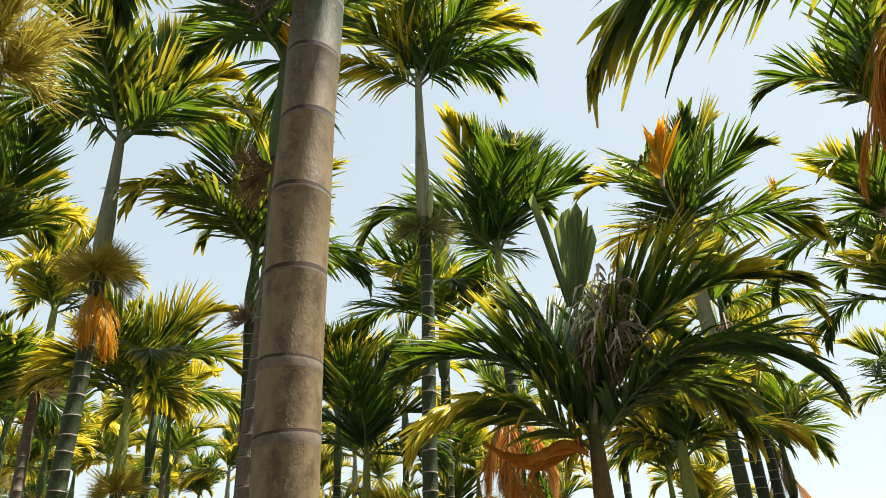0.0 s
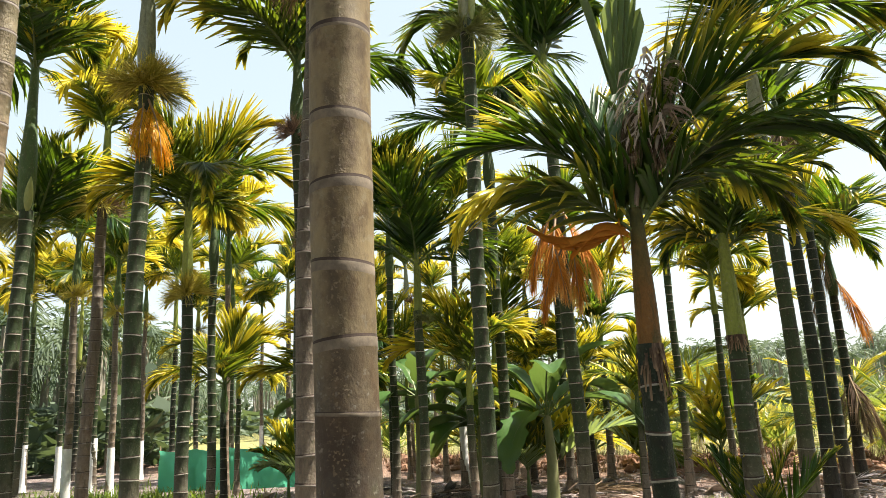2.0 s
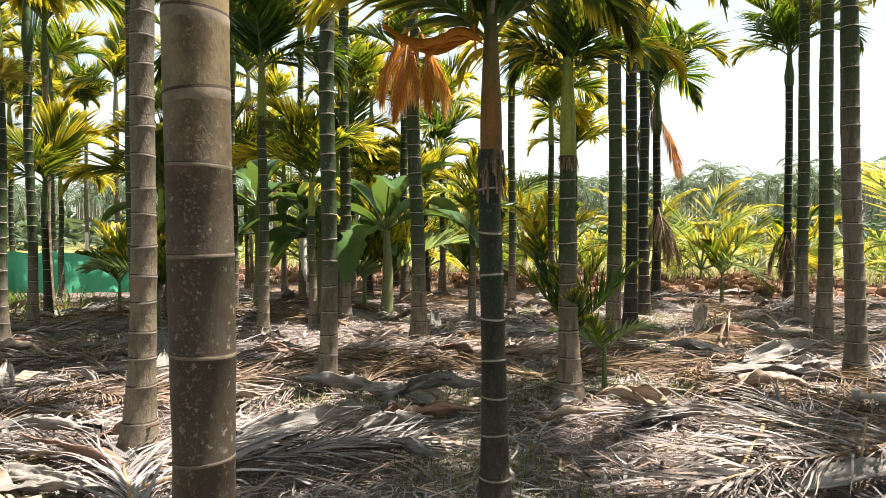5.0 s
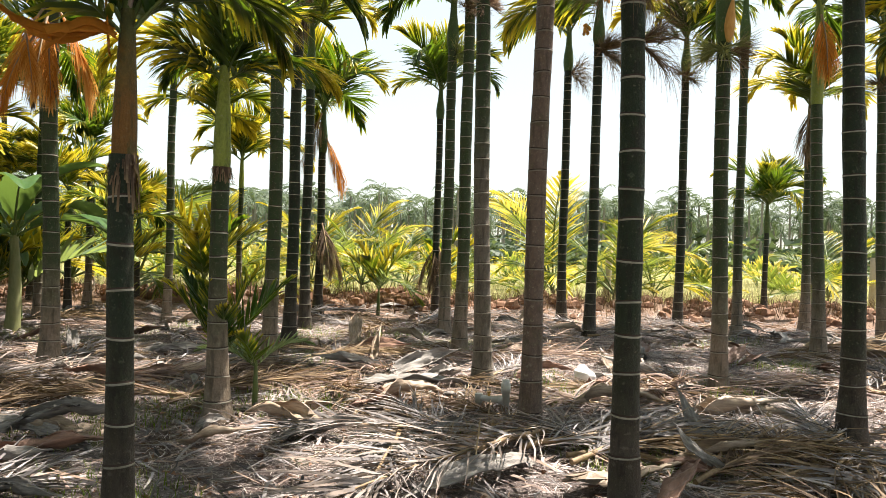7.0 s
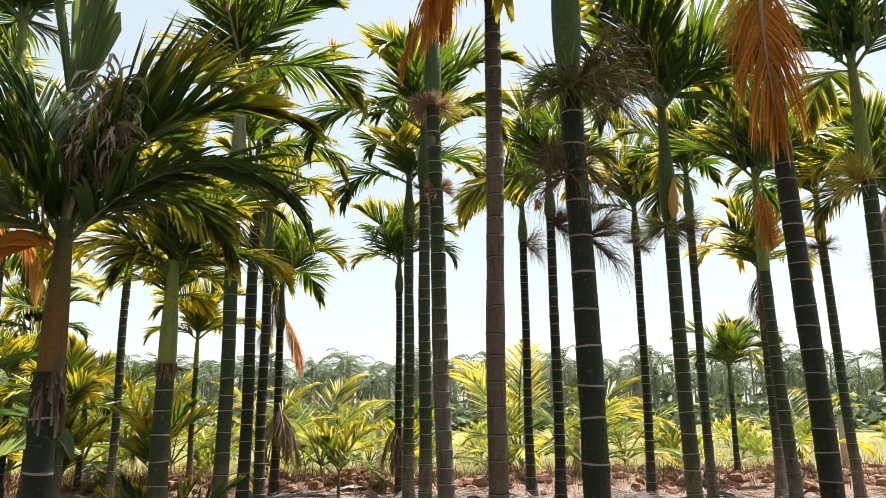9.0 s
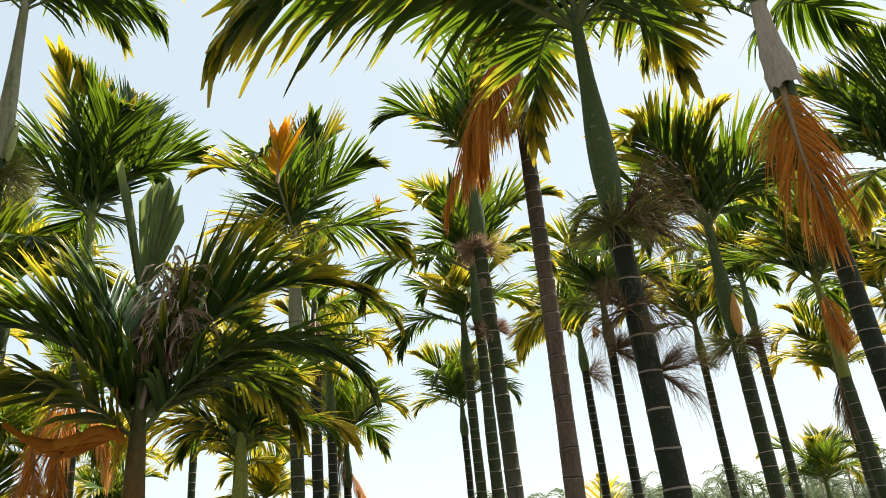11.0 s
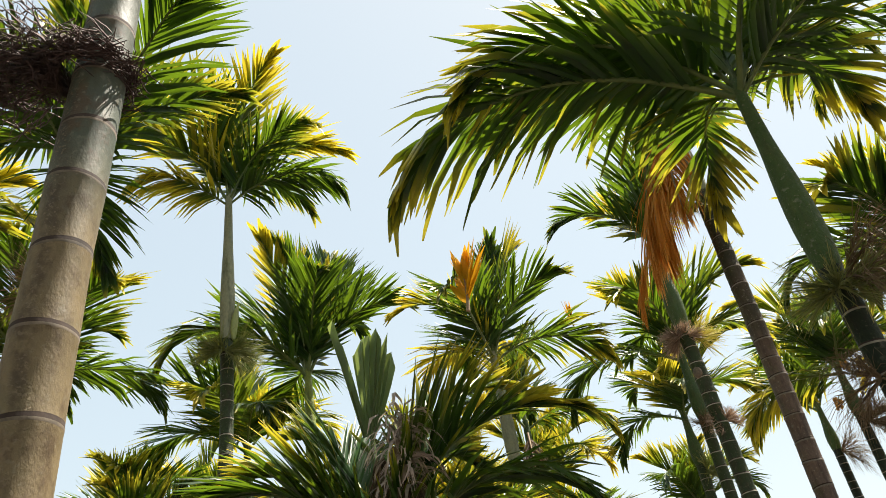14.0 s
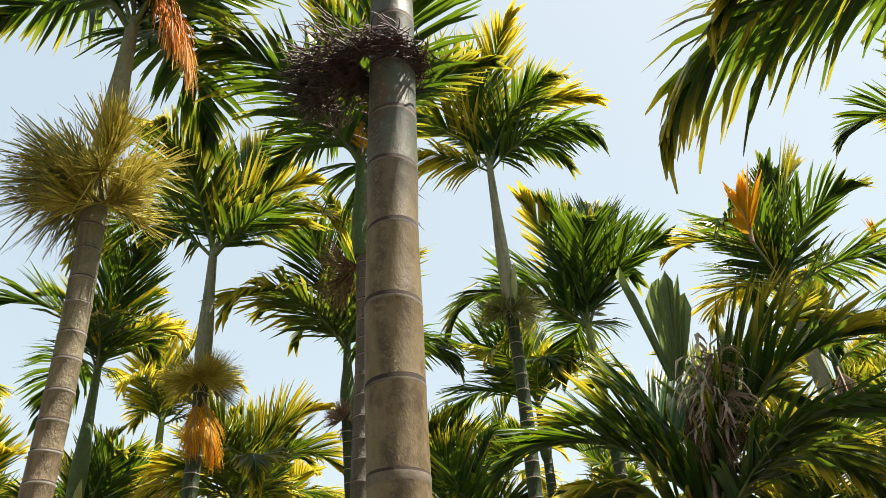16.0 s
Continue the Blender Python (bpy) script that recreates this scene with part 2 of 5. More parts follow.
M_SHEATH_DRY = {
    "grey": plain("dry_sheath_grey", (0.060, 0.052, 0.048), (0.330, 0.305, 0.285), 9, 0.7, (1, 6, 6), 0.5, 0.01),
    "tan": plain("dry_sheath_tan", (0.150, 0.100, 0.066), (0.430, 0.340, 0.260), 9, 0.65, (1, 6, 6), 0.5, 0.01),
    "red": plain("dry_sheath_reddish", (0.085, 0.042, 0.030), (0.300, 0.170, 0.120), 9, 0.6, (1, 6, 6), 0.5, 0.01),
}
M_FLOWER = {
    "gold": leaf("flower_branch_gold", (0.34, 0.30, 0.05), (0.58, 0.50, 0.11), (0.5, 0.4, 0.1), 0.5, (0.5, 0.42, 0.08), 0.25, 0.6),
    "green": leaf("flower_branch_green", (0.14, 0.17, 0.06), (0.26, 0.27, 0.10), (0.4, 0.34, 0.1), 0.5, (0.3, 0.32, 0.08), 0.2, 0.6),
    "tuft": leaf("flower_branch_dry", (0.22, 0.15, 0.11), (0.44, 0.33, 0.25), (0.42, 0.32, 0.24), 0.5, (0.35, 0.24, 0.15), 0.2, 0.7),
    "brown": leaf("flower_branch_brown", (0.10, 0.065, 0.04), (0.24, 0.17, 0.10), (0.25, 0.17, 0.1), 0.5, (0.2, 0.12, 0.05), 0.15, 0.7),
}
M_NUT = plain("ripe_nut_orange", (0.50, 0.20, 0.03), (0.68, 0.34, 0.06), 30, 0.4)
M_TWIG = plain("nest_twig", (0.025, 0.016, 0.014), (0.09, 0.055, 0.045), 30, 0.8)
M_SPATHE = plain("spathe_orange", (0.42, 0.20, 0.04), (0.62, 0.36, 0.10), 18, 0.6, (4, 4, 1))
M_SPATHE_GREEN = plain("spathe_green", (0.20, 0.25, 0.07), (0.34, 0.36, 0.12), 18, 0.5, (4, 4, 1))
M_BANANA = leaf("banana_leaf", (0.035, 0.085, 0.025), (0.075, 0.15, 0.045), (0.30, 0.32, 0.06), 0.35, (0.17, 0.27, 0.05), 0.28, 0.3)
M_BANANA_STEM = plain("banana_stem", (0.12, 0.15, 0.05), (0.26, 0.24, 0.12), 8, 0.6, (4, 4, 1))
M_PVC = plain("grey_pvc", (0.40, 0.38, 0.34), (0.55, 0.53, 0.48), 12, 0.5)
M_POST = plain("fence_post_stone", (0.34, 0.29, 0.22), (0.52, 0.46, 0.36), 12, 0.85)
M_BAG = plain("white_bag", (0.72, 0.71, 0.69), (0.86, 0.86, 0.85), 14, 0.45, relief=0.4, dist=0.01)
M_NET = leaf("green_shade_net", (0.03, 0.26, 0.14), (0.06, 0.36, 0.21), (0.10, 0.42, 0.27), 0.9, (0.14, 0.62, 0.38), 0.55, 0.5)
M_WOOD = plain("stake_wood", (0.26, 0.19, 0.11), (0.45, 0.35, 0.22), 15, 0.8, (6, 6, 1))
M_STRAW = leaf("straw", (0.205, 0.168, 0.158), (0.620, 0.540, 0.520), (0.500, 0.415, 0.385), 0.6, (0.498, 0.371, 0.196), 0.1, 0.8)
M_GRASS = leaf("grass_blade", (0.06, 0.11, 0.02), (0.14, 0.20, 0.04), (0.34, 0.32, 0.08), 0.5, (0.28, 0.38, 0.04), 0.4, 0.6)
M_GRASS_Y = leaf("field_grass", (0.18, 0.21, 0.07), (0.34, 0.35, 0.15), (0.48, 0.42, 0.22), 0.7, (0.40, 0.41, 0.14), 0.35, 0.7)
M_CLOD = plain("red_earth_clod", (0.12, 0.055, 0.032), (0.30, 0.165, 0.10), 14, 0.9, relief=0.7, dist=0.02)
# greens lightened towards blue-grey: distance haze mixed into the leaf colour
M_FAR_HAZED = leaf("far_palm_leaf_hazed", (0.055, 0.085, 0.058), (0.105, 0.142, 0.085), (0.20, 0.22, 0.09), 0.3, (0.13, 0.18, 0.06), 0.3, 0.6)
M_FAR_TRUNK = plain("far_trunk", (0.14, 0.12, 0.09), (0.32, 0.29, 0.24), 3, 0.8)

EDGE = Vector((0.546, 0.838))  # outward normal of the garden's far edge
EDGE_AT = 16.2


def ground_material():
    m, n, l, p = nodes("garden_soil_and_straw")
    geo = n.new("ShaderNodeNewGeometry")
    pos = geo.outputs["Position"]
    sep = n.new("ShaderNodeSeparateXYZ")
    l.new(pos, sep.inputs[0])
    out = math_node(n, l, "ADD", math_node(n, l, "MULTIPLY", sep.outputs[0], EDGE.x), math_node(n, l, "MULTIPLY", sep.outputs[1], EDGE.y))
    n1 = noise_node(n, l, 0.55, 5, 0.6, pos)
    n2 = noise_node(n, l, 3.0, 7, 0.7, pos)
    n3 = noise_node(n, l, 38, 6, 0.75, pos)
    n4 = noise_node(n, l, 120, 3, 0.7, pos, (1, 0.25, 1))
    # lowest stops darkened: shadowed gaps between the litter put into the colour
    straw = ramp(n, l, n3, (0.25, (0.050, 0.040, 0.039)), (0.5, (0.240, 0.196, 0.186)), (0.75, (0.560, 0.485, 0.475)))
    soil = ramp(n, l, n3, (0.25, (0.044, 0.030, 0.028)), (0.75, (0.255, 0.180, 0.166)))
    red = ramp(n, l, n3, (0.25, (0.120, 0.069, 0.048)), (0.75, (0.389, 0.254, 0.179)))
    moss = ramp(n, l, n3, (0.3, (0.07, 0.075, 0.03)), (0.75, (0.20, 0.20, 0.08)))
    col = mix(n, l, smooth_step(n, l, n2, 0.42, 0.60), soil, straw)
    col = mix(n, l, smooth_step(n, l, math_node(n, l, "ADD", math_node(n, l, "MULTIPLY", n1, 0.7), math_node(n, l, "MULTIPLY", n2, 0.3)), 0.52, 0.62), col, moss)
    edge = math_node(n, l, "ADD", out, math_node(n, l, "MULTIPLY", n2, 3.0))
    col = mix(n, l, smooth_step(n, l, edge, EDGE_AT - 3.5, EDGE_AT - 0.5), col, red)
    field = ramp(n, l, noise_node(n, l, 5, 6, 0.7, pos), (0.3, (0.15, 0.16, 0.05)), (0.55, (0.27, 0.26, 0.09)), (0.75, (0.38, 0.32, 0.16)))
    col = mix(n, l, smooth_step(n, l, edge, EDGE_AT + 1.6, EDGE_AT + 3.4), col, field)
    l.new(col, p.inputs["Base Color"])
    p.inputs["Roughness"].default_value = 0.95
    bump(n, l, p, math_node(n, l, "ADD", math_node(n, l, "MULTIPLY", n3, 1.0), math_node(n, l, "MULTIPLY", n4, 0.6)), 1.0, 0.06)
    return m


M_GROUND = ground_material()


# ---- helpers for building ----
def ground_z(x, y):
    """Height of the ground: gentle unevenness, a low earth bank along the garden's far edge."""
    d = x * EDGE.x + y * EDGE.y
    z = 0.035 * noise.noise((x * 0.55, y * 0.55, 0.3)) + 0.018 * noise.noise((x * 2.3, y * 2.3, 4.1))
    if d > 11:
        z += 0.24 * math.exp(-((d - EDGE_AT) / 0.9) ** 2) * (0.7 + 0.6 * noise.noise((x * 0.9, y * 0.9, 7.0)))
        z += 0.05 * min(1, (d - 11) / 5) * noise.noise((x * 1.9, y * 1.9, 2.0))
    return z


class Build:
    """Collects vertices and faces, each face with a material slot and UVs, for one mesh."""

    def __init__(self):
        self.v, self.f, self.m, self.uv = [], [], [], []

    def grid(self, rows, mat=0, closed=False, uvs=None):
        """Rows of points, bridged; closed: each row is a ring."""
        base, w = len(self.v), len(rows[0])
        for r in rows:
            self.v.extend(tuple(p) for p in r)
        for i in range(len(rows) - 1):
            for j in range(w if closed else w - 1):
                k = (j + 1) % w
                self.f.append((base + i * w + j, base + i * w + k, base + (i + 1) * w + k, base + (i + 1) * w + j))
                self.m.append(mat)
                if uvs:
                    self.uv.append((uvs[i], uvs[i], uvs[i + 1], uvs[i + 1]))
                else:
                    self.uv.append(((0, 0),) * 4)

    def cap(self, ring, mat=0):
        base = len(self.v)
        self.v.extend(tuple(p) for p in ring)
        self.f.append(tuple(range(base, base + len(ring))))
        self.m.append(mat)
        self.uv.append(((0, 0),) * len(ring))

    def tri(self, a, b, c, mat=0, uv=(0, 0)):
        base = len(self.v)
        self.v.extend((tuple(a), tuple(b), tuple(c)))
        self.f.append((base, base + 1, base + 2))
        self.m.append(mat)
        self.uv.append((uv,) * 3)

    def tube(self, pts, radii, sides=6, mat=0, ends=True):
        rows = []
        for i, p in enumerate(pts):
            t = (pts[min(i + 1, len(pts) - 1)] - pts[max(i - 1, 0)]).normalized()
            a = t.cross(Vector((0, 0, 1)) if abs(t.z) < 0.9 else Vector((1, 0, 0))).normalized()
            b = t.cross(a)
            rows.append([p + radii[i] * (math.cos(q) * a + math.sin(q) * b) for q in (2 * math.pi * k / sides for k in range(sides))])
        self.grid(rows, mat, True)
        if ends:
            self.cap(rows[0], mat)
            self.cap(rows[-1][::-1], mat)

    def mesh(self, name, mats, smooth=True):
        me = bpy.data.meshes.new(name)
        me.from_pydata(self.v, [], self.f)
        for m in mats:
            me.materials.append(m)
        me.polygons.foreach_set("material_index", self.m)
        me.polygons.foreach_set("use_smooth", [smooth] * len(self.f))
        layer = me.uv_layers.new(name="UVMap")
        layer.data.foreach_set("uv", [c for face in self.uv for uv in face for c in uv])
        me.update()
        return me


def part(name, mesh, parent, label="", at=None):
    ob = new(name, mesh)
    ob.parent = parent
    if at is not None:
        ob.matrix_basis = at
    return tagged(ob, label)


def thing(name, at, label, category, group="", kind=""):
    ob = new(name)
    ob.empty_display_size = 0.1
    ob.matrix_basis = at
    return tagged(ob, label, category, group, kind)


def frond_part(name, meshes, parent, label="", at=None):
    """A frond: its rachis, and on it the blade of many leaflets."""
    ob = part(name, meshes[0], parent, label, at)
    tagged(part("leaf_blade", meshes[1], ob), kind="stuff")
    return ob


# ---- fronds ----
def leaflet(b, root, d, wdir, length, width, sag, rng, v, ragged, cup=0.22, fine=True):
    """One leaflet: a keeled strip, stiff at its foot, drooping towards a torn, toothed or pointed end."""
    d, p = d.normalized(), root.copy()
    rows, uvs, last = [], [], 0.0
    end = rng.uniform(0.10, 0.34) if ragged else 0.04
    for i, s in enumerate((0.0, 0.30, 0.68, 1.0)):
        if i == 1 and not fine:
            continue
        p = p + d * (length * (s - last))
        last = s
        prof = (0.6, 1.0, 0.74 if fine else 0.95, end)[i]
        w = (wdir - d * wdir.dot(d)).normalized()
        nrm = d.cross(w)
        h = width * prof * 0.5
        row = [p - w * h + nrm * h * cup, p - nrm * h * cup, p + w * h + nrm * h * cup]
        if i == 3 and ragged:
            row = [q + d * length * rng.uniform(-0.06, 0.08) for q in row]
        rows.append(row)
        uvs.append((s, v))
        d = (d + Vector((0, 0, -1)) * sag * (0.35 + 1.3 * s)).normalized()
    b.grid(rows, 0, uvs=uvs)


def frond_mesh(name, seed, tilt, bend, length=1.9, pairs=52, leaf_len=0.78, width=0.040, lift=0.45, sag=0.10, leaf_mat=None, stalk_mat=None,
               ragged=0.62, gaps=0.05, stalk=0.10, thick=0.017, spread=1.0, fine=True):
    """A feather frond rising from the origin, leaning to +x by tilt degrees at its foot and by tilt + bend at its tip."""
    rng = random.Random(seed)
    b, st = Build(), Build()
    steps = 14
    pts, tang, p = [], [], Vector((0, 0, 0))
    side_bend = rng.uniform(-0.4, 0.4)
    for i in range(steps + 1):
        s = i / steps
        a = radians(tilt + bend * s ** 1.5)
        az = side_bend * s * s
        t = Vector((math.sin(a) * math.cos(az), math.sin(a) * math.sin(az), math.cos(a)))
        pts.append(p.copy())
        tang.append(t)
        p = p + t * (length / steps)
    st.tube(pts, [thick * (1 - 0.85 * i / steps) + 0.0015 for i in range(steps + 1)], 5)
    clump = [0.0, 0.0]
    for k in range(pairs):
        s = stalk + (1 - stalk) * (k + 0.5) / pairs
        f = s * steps
        i = min(int(f), steps - 1)
        root, t = pts[i].lerp(pts[i + 1], f - i), tang[i].lerp(tang[i + 1], f - i).normalized()
        side = t.cross(Vector((0, 0, 1)))
        side = side.normalized() if side.length > 0.05 else Vector((0, -1, 0))
        up = side.cross(t).normalized()
        u = k / pairs
        shape = 0.62 + 0.38 * math.sin(math.pi * min(1.0, 0.12 + 1.1 * u)) - 0.34 * max(0.0, u - 0.55) / 0.45
        phi = radians(60 - 46 * u ** 0.8) * spread
        for g, sgn in enumerate((1, -1)):
            if rng.random() < 0.3:
                clump[g] = rng.uniform(-0.22, 0.22)
            if rng.random() < gaps:
                continue
            lf = lift + clump[g] + rng.uniform(-0.12, 0.12)
            turn = phi + radians(rng.uniform(-5, 5)) + 0.35 * clump[g]
            d = t * math.cos(turn) + (side * sgn * math.cos(lf) + up * math.sin(lf)) * math.sin(turn)
            wd = (t + up * rng.uniform(-0.55, 0.55)).normalized()
            leaflet(b, root, d, wd, leaf_len * shape * rng.uniform(0.86, 1.1), width * rng.uniform(0.6, 1.35) * (1.2 if u > 0.85 else 1.0),
                    sag * rng.uniform(0.4, 1.7), rng, u, rng.random() < ragged, 0.22, fine)
    for sgn in (1, -1):
        leaflet(b, pts[-1] - tang[-1] * 0.06, tang[-1] + Vector((0, 0.25 * sgn, 0)), Vector((0, 1, 0.1)), leaf_len * 0.42, width * 1.8, sag, rng, 1.0, True)
    return st.mesh(name, (stalk_mat or M_RACHIS,)), b.mesh("leaf_blade", (leaf_mat or M_LEAF,))


def pleated_mesh(name, seed, mat, height, foot, top, ribs=9, bow=0.12, jag=0.10, lean=0.0):
    """A leaf still folded like a fan: narrow pleats side by side, jagged along the upper edge."""
    rng, b = random.Random(seed), Build()
    n = 2 * ribs + 1
    ends = [1.0 - jag * rng.random() - 0.22 * abs(2 * j / (n - 1) - 1) ** 2.2 for j in range(n)]
    rows, uvs = [], []
    for i in range(8):
        s = i / 7
        row = []
        for j in range(n):
            u = 2 * j / (n - 1) - 1
            z = height * s * ends[j]
            w = foot + (top - foot) * s ** 0.8
            deep = 0.7 * w / ribs * (1 if j % 2 else -1)
            row.append((u * w * 0.5 + lean * s * s, deep + bow * height * s * s + 0.25 * w * u * u, z))
        rows.append(row)
        uvs.append((s * 0.6, 0.35))
    b.grid(rows, 0, uvs=uvs)
    st = Build()
    st.tube([Vector((lean * q * q, bow * height * q * q + 0.004, height * q * 0.9)) for q in (0, 0.35, 0.7, 1)], [0.011, 0.008, 0.005, 0.002], 5)
    return st.mesh(name, (M_RACHIS,)), b.mesh("leaf_blade", (mat,), False)


def frond_set(leaf_mat, length=1.65, seed=0, **kw):
    """Fronds of one crown by age: from upright to hanging."""
    out = []
    for k, (tilt, bend, lift, sag) in enumerate(((5, 26, 0.50, 0.04), (12, 62, 0.5, 0.07), (20, 88, 0.46, 0.10), (28, 102, 0.38, 0.13),
                                                 (38, 108, 0.26, 0.18), (50, 104, 0.12, 0.24), (64, 96, 0.0, 0.30), (82, 82, -0.15, 0.34))):
        out.append([frond_mesh("frond", seed + 10 * k + j, tilt, bend + 14 * j, length * (0.9 + 0.12 * j), lift=lift, sag=sag * (1 + 0.5 * j), leaf_mat=leaf_mat, **kw)
                    for j in (0, 1)])
    return out


# each set twice: plain leaf, and the copy with sunlight in its colour
FRONDS_NEAR, FRONDS_SUN_NEAR = frond_set(M_LEAF, 1.95, 100, width=0.048), frond_set(M_LEAF_SUNLIT, 1.9, 300, width=0.048)
FRONDS, FRONDS_SUN = frond_set(M_LEAF, 1.55, 150, fine=False, leaf_len=0.68, pairs=54, width=0.037), frond_set(M_LEAF_SUNLIT, 1.5, 350, fine=False, leaf_len=0.66, pairs=54, width=0.037)
FRONDS_GOLD = frond_mesh("frond", 501, 6, 30, 0.85, leaf_mat=M_LEAF_GOLD, stalk_mat=M_RACHIS_DRY, pairs=20, leaf_len=0.45, width=0.05, spread=0.7)
FROND_HANG = [frond_mesh("dead_frond", 520 + j, 150, 26, 1.25, leaf_mat=m, stalk_mat=M_RACHIS_DRY, lift=0.2, sag=0.75, width=0.012, pairs=100, leaf_len=0.78, gaps=0.04, thick=0.020, spread=0.62, stalk=0.08, ragged=0.2)
              for j, m in enumerate((M_LEAF_ORANGE, M_LEAF_ORANGE, M_LEAF_BROWN, M_LEAF_BROWN, M_LEAF_GOLD))]
FROND_FAN = pleated_mesh("spear_leaf", 541, M_LEAF_SPEAR, 0.58, 0.03, 0.23, 7, 0.05, 0.16)
FROND_BLADE = pleated_mesh("spear_leaf", 542, M_LEAF_SPEAR, 0.62, 0.03, 0.055, 2, 0.04, 0.1)
FROND_FLAME = frond_mesh("frond", 543, 4, 24, 0.36, 11, 0.44, 0.066, 0.15, 0.03, leaf_mat=M_LEAF_GOLD, stalk_mat=M_RACHIS_DRY, spread=0.62, gaps=0.0, ragged=0.5, stalk=0.25)
FROND_SPEAR = frond_mesh("spear_leaf", 540, 4, 16, 1.15, leaf_mat=M_LEAF_SPEAR, pairs=26, leaf_len=0.62, width=0.045, lift=0.5, sag=0.03, ragged=0.7, spread=0.75)


def crownshaft_mesh(r, length, mat, swell=0.28):
    b, rows, n = Build(), [], 14
    for i in range(n + 1):
        s = i / n
        k = r * (1.0 + swell * math.sin(math.pi * min(1, s / 0.62)) * (1 - s) - 0.44 * s ** 1.5)
        rows.append([(k * math.cos(q), k * math.sin(q), length * s) for q in (2 * math.pi * j / 14 for j in range(14))])
    b.grid(rows, 0, True)
    b.cap(rows[-1])
    return b.mesh("crownshaft", (mat,))


def trunk_mesh(r, height, rng, mat, ring_mat, lean, flare=1.45, spacing=0.19, sides=16, ring_list=None, foot=0.12, slim=0.0, proud=1.0, band=(-0.011, -0.007, 0.002, 0.005, 0.010)):
    """A ringed stem from a little under the ground to the crownshaft; rings are narrow raised scars."""
    if ring_list is None:
        ring_list, z = [], rng.uniform(0.12, 0.25)
        while z < height - 0.05:
            ring_list.append(z)
            z += spacing * rng.uniform(0.8, 1.2) * (1 - 0.30 * z / max(height, 3))
    levels = [(-foot, 0), (0.0, 0), (0.06, 0), (0.14, 0)]
    for z in ring_list:
        at = band if band[0] > -0.02 or 1.5 < z < 2.1 else (-0.010, -0.008, -0.001, 0.0045, 0.009) if z > 2.1 else tuple(0.35 * dz for dz in band)
        levels += [(z + dz, k) for k, dz in enumerate(at)]
    levels = sorted(x for x in levels if x[0] < height) + [(height, 0)]
    bulge, ph = [rng.uniform(-0.03, 0.03) for _ in range(40)], rng.uniform(0, 6)
    b, rows, mats = Build(), [], []
    for z, kind in levels:
        k = 1 + (flare - 1) * math.exp(-max(z, 0) / 0.24) - 0.17 * max(0, z) / max(height, 2) + bulge[int(max(z, 0) * 5) % 40]
        k *= 1 + proud * (0, 0.028, 0.036, 0.0, -0.012)[kind]
        if slim:
            k *= 1 - slim * (1 - min(1, max(0, (z - 0.8) / 1.5)))
        s = max(0, z / height)
        cx, cy = lean[0] * s + 0.012 * math.sin(2.1 * z + ph), lean[1] * s + 0.012 * math.cos(1.7 * z + ph)
        tip = 0.006 * math.sin(z * 17 + ph)
        rows.append([(cx + r * k * math.cos(q) * (1 + 0.02 * math.sin(3 * q + ph)), cy + r * k * math.sin(q), z + (tip * math.cos(q + ph) if 0 < z < height else 0))
                     for q in (2 * math.pi * j / sides for j in range(sides))])
        mats.append(kind)
    for i in range(len(rows) - 1):
        b.grid(rows[i:i + 2], (0, 1, 2, 2, 0)[mats[i]], True)
    me = b.mesh("trunk", (mat, ring_mat, M_GROOVE))
    bm = bmesh.new()
    bm.from_mesh(me)
    bmesh.ops.remove_doubles(bm, verts=bm.verts, dist=0.0002)
    bm.to_mesh(me)
    bm.free()
    return me


def flower_mesh(seed, mat, size=0.40, strands=420, droop=0.10, sweep=1.5, stout=0.0034):
    """A broom of a flower stalk: short stout branches that fan out into long thin strands."""
    rng = random.Random(seed)
    b = Build()
    for k in range(11):
        az, el = rng.uniform(-sweep, sweep), rng.uniform(-0.6, 0.9)
        d = Vector((math.cos(az) * math.cos(el), math.sin(az) * math.cos(el), math.sin(el)))
        pts = [d * (size * 0.42 * s) + Vector((0, 0, -0.05 * s * s)) for s in (0, 0.5, 1)]
        b.tube(pts, [0.011, 0.007, 0.004], 4, 0, False)
        for j in range(strands // 11):
            p = pts[0].lerp(pts[2], rng.uniform(0.2, 1.0))
            e = (d + Vector((rng.gauss(0, 0.33), rng.gauss(0, 0.33), rng.gauss(0, 0.33)))).normalized()
            q, step = [], size * rng.uniform(0.14, 0.24)
            wd = Vector((rng.uniform(-1, 1), rng.uniform(-1, 1), rng.uniform(-1, 1))).normalized()
            wd = (wd - e * wd.dot(e)).normalized() * stout * rng.uniform(0.65, 1.35)
            for i in range(4):
                q.append((p - wd * (1 - 0.2 * i), p + wd * (1 - 0.2 * i)))
                p = p + e * step
                e = (e + Vector((rng.uniform(-0.1, 0.1), rng.uniform(-0.1, 0.1), -droop * (0.5 + i)))).normalized()
            b.grid(q, 0, uvs=[(i / 3, 0.5) for i in range(4)])
    return b.mesh("inflorescence", (mat,))


FLOWERS = {k: [flower_mesh(700 + 7 * i + j, M_FLOWER[k], 0.44) for j in range(3)] for i, k in enumerate(("gold", "green", "brown"))}
FLOWERS["ball"] = [flower_mesh(780 + j, M_FLOWER["gold"], 0.40, 1100, 0.03, 3.14, 0.0042) for j in range(3)]
FLOWERS["tuft"] = [flower_mesh(790 + j, M_FLOWER["tuft"], 0.27, 900, 0.05, 3.14, 0.0036) for j in range(3)]
FLOWERS["dangling"] = [flower_mesh(760 + j, M_FLOWER["brown"], 0.55, 330, 1.1, 1.1, 0.0022) for j in range(3)]


